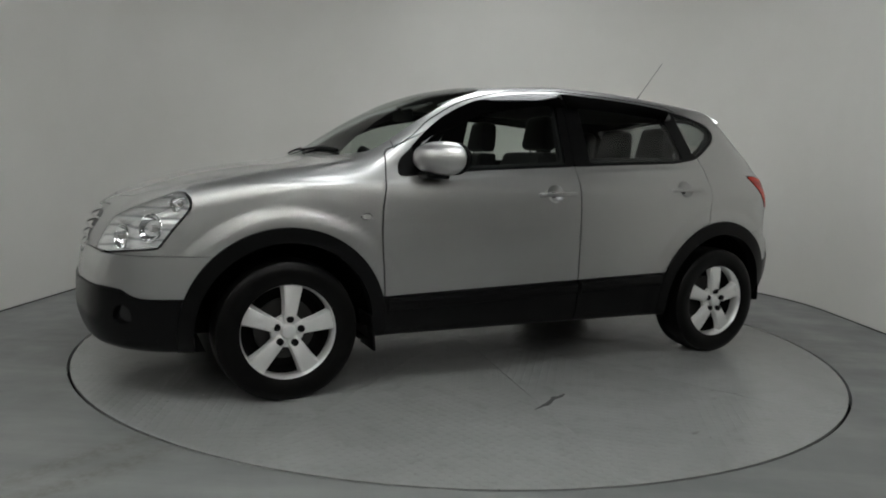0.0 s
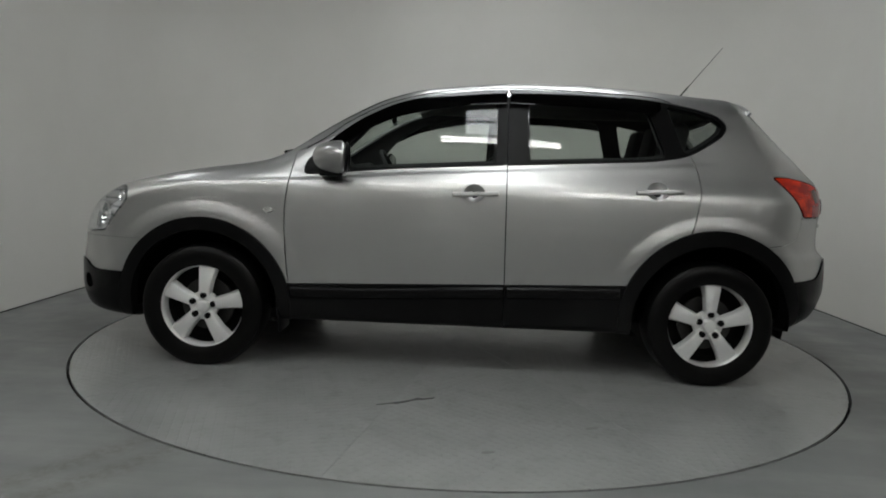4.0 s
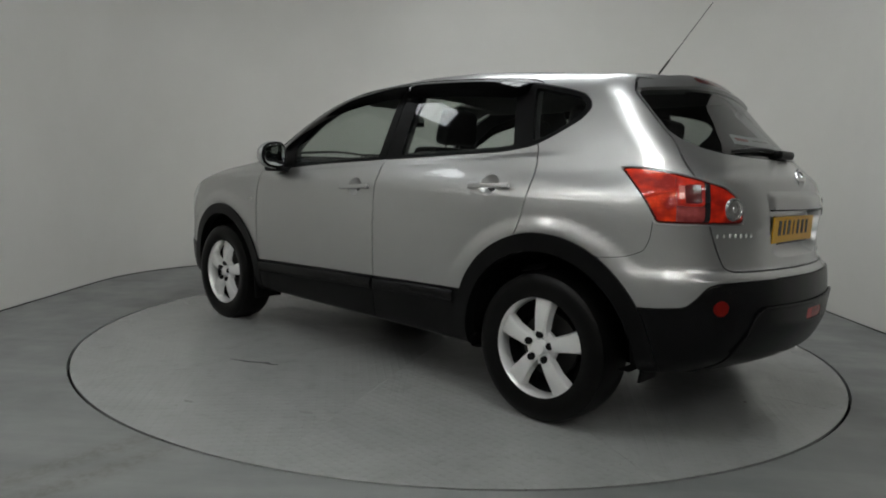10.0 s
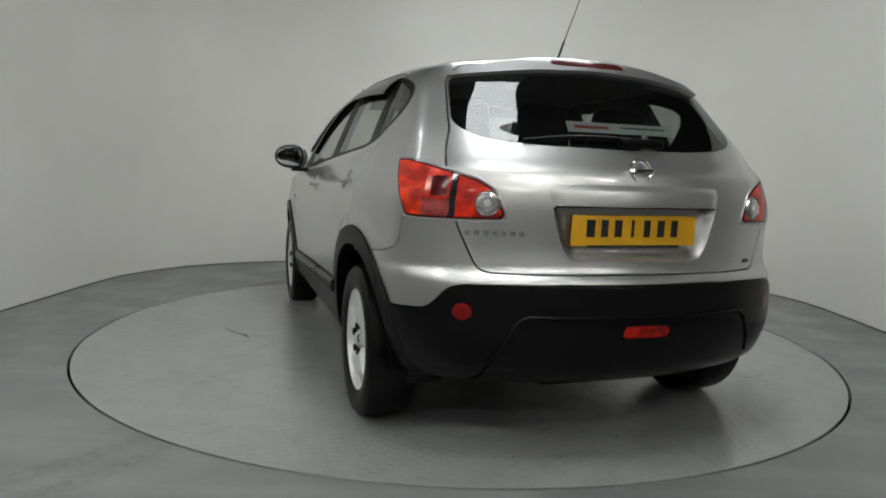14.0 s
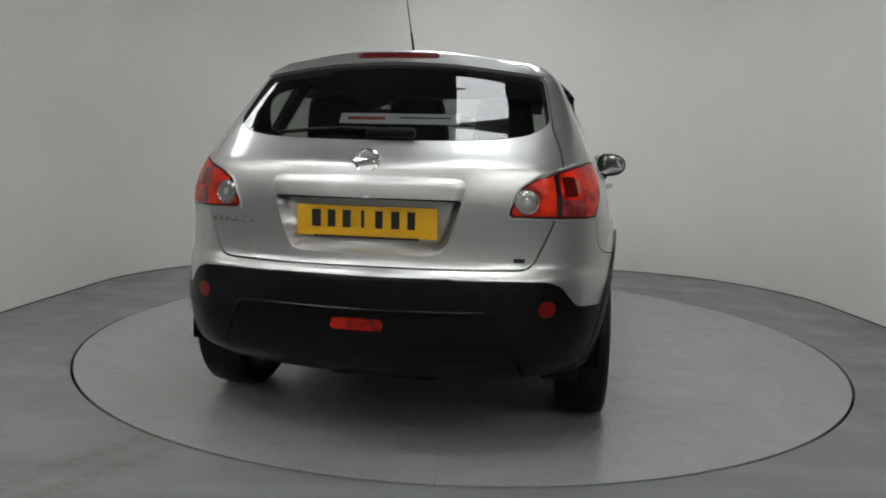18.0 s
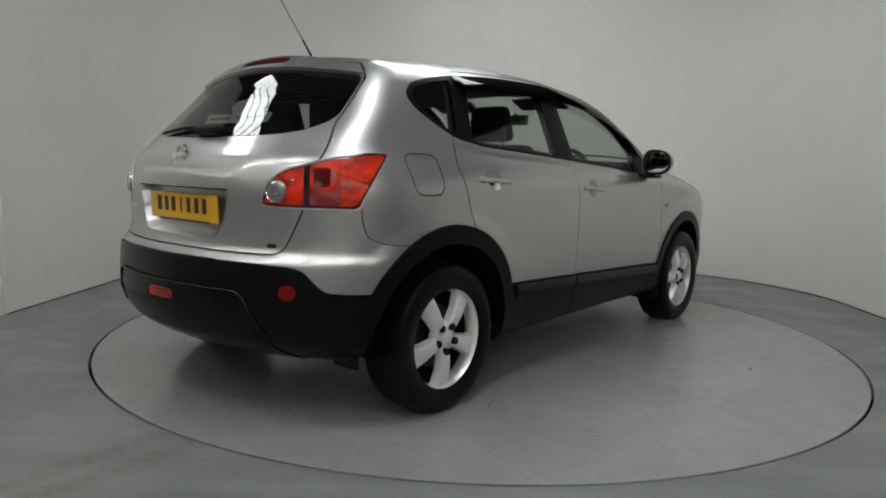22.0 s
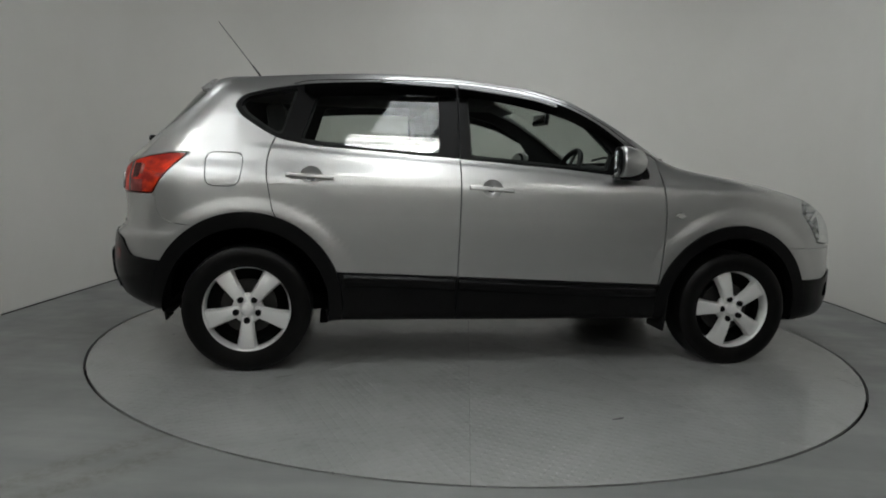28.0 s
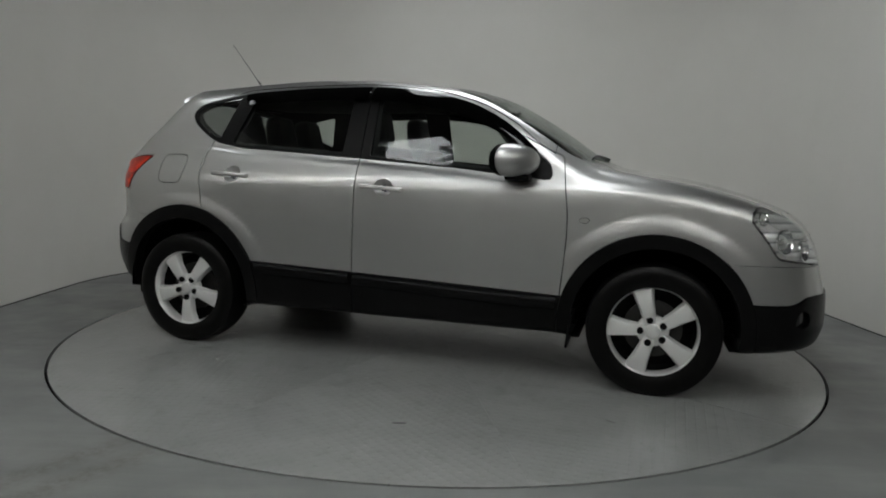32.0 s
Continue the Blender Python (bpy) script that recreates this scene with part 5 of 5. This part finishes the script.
def cabin(car):
    for y in (0.36, -0.36):
        seat = part("front_seat", seat_back_bm(0.50, 0.62, 0.13, 14), FABRIC, car, "dark cloth front seat", pose(-0.12, y, 0.56))
        part("cushion", box_bm((0.50, 0.50, 0.15), (0.26, 0, 0.02), 0.05, 3), FABRIC, seat)
        rest = part("headrest", headrest_bm(), FABRIC, seat, place=pose(-0.19, 0, 0.735, 0, -10, 0))
        for k in (-0.06, 0.06):
            part("headrest_post", tube_bm([(0, k, -0.16), (0, k, -0.05)], 0.006, 8), CHROME, rest)
    bench = part("rear_seat", seat_back_bm(1.24, 0.60, 0.15, 20), FABRIC, car, "dark cloth rear bench", pose(-0.95, 0, 0.58))
    part("cushion", box_bm((0.50, 1.24, 0.16), (0.28, 0, 0.02), 0.05, 3), FABRIC, bench)
    for y in (0.40, 0.0, -0.40):
        part("headrest", headrest_bm(0.29, 0.22, 0.10), FABRIC, bench, place=pose(-0.235, y, 0.685, 0, -12, 0))
    # dashboard with a hooded binnacle
    dash = bmesh.new()
    prof = [(0.98, 1.065), (0.80, 1.075), (0.64, 1.055), (0.56, 1.010), (0.55, 0.90), (0.62, 0.70), (1.02, 0.65)]
    rows = [[dash.verts.new((x + 0.05 * (1 - (y / 0.74) ** 2) - 0.05, y, z + (0.045 * math.exp(-((y + 0.36) / 0.17) ** 2) if 0.55 < x < 0.75 and z > 1.0 else 0))) for x, z in prof] for y in np.linspace(-0.74, 0.74, 31)]
    for a, b in zip(rows, rows[1:]):
        for k in range(len(prof) - 1):
            dash.faces.new((a[k], a[k + 1], b[k + 1], b[k]))
    bmesh.ops.recalc_face_normals(dash, faces=dash.faces[:])
    part("dashboard", dash, CABIN, car, "charcoal dashboard")
    # steering wheel on the right
    tilt = pose(0.47, -0.37, 1.010, 0, -64, 0)
    ring = [(0.185 + 0.016 * math.cos(a), 0.016 * math.sin(a)) for a in np.linspace(0, 2 * math.pi, 12, endpoint=False)]
    wheel = part("steering_wheel", lathe_bm(ring, 48, "Z", True), CABIN, car, "black steering wheel", tilt)
    part("boss", lathe_bm([(0.0, 0.03), (0.05, 0.026), (0.075, 0.0), (0.06, -0.05)], 24, "Z"), CABIN, wheel)
    for a in (0, 180, 270):
        part("wheel_spoke", box_bm((0.15, 0.03, 0.012), (0.11, 0, -0.002), 0.004), CABIN, wheel, place=Matrix.Rotation(radians(a + 90), 4, "Z"))
    part("column", tube_bm([(0.50, -0.37, 0.99), (0.75, -0.37, 0.86)], 0.045, 12), CABIN, car, "steering column shroud")
    # rear-view mirror
    rv = part("rear_view_mirror", box_bm((0.03, 0.23, 0.07), (0, 0, 0), 0.014, 3), SATIN, car, "black rear-view mirror", pose(0.43, 0.0, 1.375, 0, 8, 4))
    part("stalk", tube_bm([(0.01, 0, 0.02), (0.03, 0, 0.05)], 0.010, 8), SATIN, rv)
    part("mirror_face", box_bm((0.004, 0.21, 0.055), (-0.0155, 0, 0), 0.002), MIRROR, rv, "mirror glass")
    # sun visors, grab line, parcel shelf and paper on the shelf
    for y in (0.34, -0.34):
        part("sun_visor", box_bm((0.14, 0.34, 0.016), (0, 0, 0), 0.006), HEADLINER, car, "grey sun visor", pose(0.22, y, 1.455, 0, 22, 0))
    part("parcel_shelf", box_bm((0.46, 1.12, 0.02), (-1.50, 0, 1.085), 0.006), CABIN, car, "black parcel shelf")
    card = part("sales_card", box_bm((0.003, 0.47, 0.050), (0, 0, 0)), WHITE, car, "white sales card inside the rear window", pose(skin_x(0.0, 1.24) + 0.045, -0.055, 1.232, 0, 36, 0))
    part("card_print", box_bm((0.001, 0.15, 0.014), (-0.0025, 0.13, 0.0)), REDINK, card, "red print bar")
    part("card_print", box_bm((0.001, 0.20, 0.006), (-0.0025, -0.10, 0.004)), STEEL, card, "grey print bar")
    for sign in (1, -1):
        pts = [(-0.20, sign * 0.70, 1.36), (-0.20, sign * 0.79, 1.06), (-0.18, sign * 0.80, 0.80)]
        part("seat_belt", ribbon_bm([[(x - 0.022, y - sign * 0.02, z), (x + 0.022, y - sign * 0.02, z)] for x, y, z in pts], 0.003), CABIN, car, "black seat belt")


def floor_marks(deck):
    """Dark scuffs on the turntable."""
    random.seed(4)
    for pts, w in (([(0.335, 1.435), (0.26, 1.40), (0.225, 1.385), (0.15, 1.325), (0.12, 1.325), (0.075, 1.30)], 0.026), ([(-0.13, 1.91), (-0.18, 1.895)], 0.03), ([(-0.57, 1.61), (-0.63, 1.58)], 0.03),
                   ([(-1.83, -0.05), (-1.84, -0.06)], 0.018), ([(-1.08, -0.92), (-1.16, -0.96)], 0.02), ([(0.30, -1.65), (0.36, -1.63)], 0.016), ([(1.15, -1.28), (1.19, -1.30)], 0.02)):
        bm = bmesh.new()
        P = [Vector((*p, 0)) for p in pts]
        fine = []
        for a, b in zip(P, P[1:]):
            fine += [a.lerp(b, t / 5) for t in range(5)]
        fine.append(P[-1])
        rows = []
        for i, p in enumerate(fine):
            way = (fine[min(i + 1, len(fine) - 1)] - fine[max(i - 1, 0)]).normalized()
            side = Vector((-way.y, way.x, 0))
            h = w * (0.25 + 0.75 * math.sin(math.pi * (i + 0.4) / len(fine))) * random.uniform(0.35, 0.75)
            rows.append([bm.verts.new(p + side * k * h + Vector((0, 0, z))) for k, z in ((-1, 0.0002), (-0.4, 0.0025), (0.4, 0.0025), (1, 0.0002))])
        for a, b in zip(rows, rows[1:]):
            for k in range(3):
                bm.faces.new((a[k], a[k + 1], b[k + 1], b[k]))
        bmesh.ops.recalc_face_normals(bm, faces=bm.faces[:])
        faint = len(pts) == 2 and w > 0.019
        part("scuff_mark", bm, FADED if faint else SCUFF, deck, "faded grey scuff" if faint else "dark rubber scuff")

# ---------------------------------------------------------------- lights in the roof


def roof_lights():
    """Translucent roof panels and fluorescent battens, as the hall has them, with some added to fill."""
    # the last panel, over the car, is unseen and added for the shadow beneath
    for x, y, w, l in ((0.32, -2.3, 0.66, 1.4), (-2.05, -3.2, 0.75, 1.0), (-3.25, -0.1, 0.6, 0.8), (0.45, 0.8, 2.1, 1.1)):
        lamp = part("rooflight", box_bm((w, l, 0.02), (0, 0, 0)), SKYLIGHT, place=pose(x, y, CEIL - 0.014), smooth=False)
        tagged(lamp, "bright translucent rooflight panel in the ceiling", "rooflight", "rooflights")
        for k in (-0.25, 0.0, 0.25):
            part("glazing_bar", box_bm((w, 0.022, 0.03), (0, k * l, -0.012)), ROOF, lamp, "grey glazing bar")
        for s in (-1, 1):
            part("frame_bar", box_bm((0.04, l + 0.08, 0.05), (s * (w / 2 + 0.02), 0, -0.01)), ROOF, lamp, "grey rooflight frame")
    first = None
    # the four battens beyond y -6 are unseen fill, added for the car's sides
    for x, y, turn in ((0.35, -2.85, 0), (-2.75, -2.7, 0), (1.4, -5.0, 0), (-0.6, -4.1, 0), (-2.5, -4.7, 0),
                       (3.2, -4.7, 0), (1.6, -5.7, 0), (-1.5, -7.2, 0), (1.6, -7.4, 0), (-4.2, -6.6, 0), (4.6, -6.4, 0), (-4.3, -3.5, 0), (-5.4, -1.9, 0), (-5.6, -3.6, 0)):
        place = pose(x, y, CEIL - 0.35, 0, 0, turn)
        if first:
            copy_thing(first, place)
            continue
        lamp = first = new("batten_light")
        lamp.matrix_local = place
        tagged(lamp, "fluorescent batten light hung from the ceiling", "batten light", "batten lights")
        part("body", box_bm((1.24, 0.17, 0.05), (0, 0, 0.045), 0.008), WHITE, lamp, "white metal batten")
        for k in (-0.045, 0.045):
            part("tube", lathe_bm([(0.0, -0.60), (0.019, -0.595), (0.019, 0.595), (0.0, 0.60)], 10, "X"), TUBE, lamp, "glowing tube", pose(0, k, 0))
        for s in (-0.45, 0.45):
            part("hanger", tube_bm([(s, 0, 0.06), (s, 0, 0.35)], 0.004, 6), STEEL, lamp)


studio()
TABLE = turntable()
floor_marks(TABLE)
CAR = build_car()
for hub_x, ways in ((HUB_F, (96, 74)), (HUB_R, (92, 271))):
    build_wheel(CAR, hub_x, 1, ways[0])
    build_wheel(CAR, hub_x, -1, ways[1])
wind_deflectors(CAR)
rear_details(CAR)
lamp_lips(CAR)
grille_details(CAR)
side_strips(CAR)
mud_flaps(CAR)
underside(CAR)
cabin(CAR)
for side in (1, -1):
    door_mirror(CAR, side)
    headlamp_bowls(CAR, side)
roof_lights()
motions()
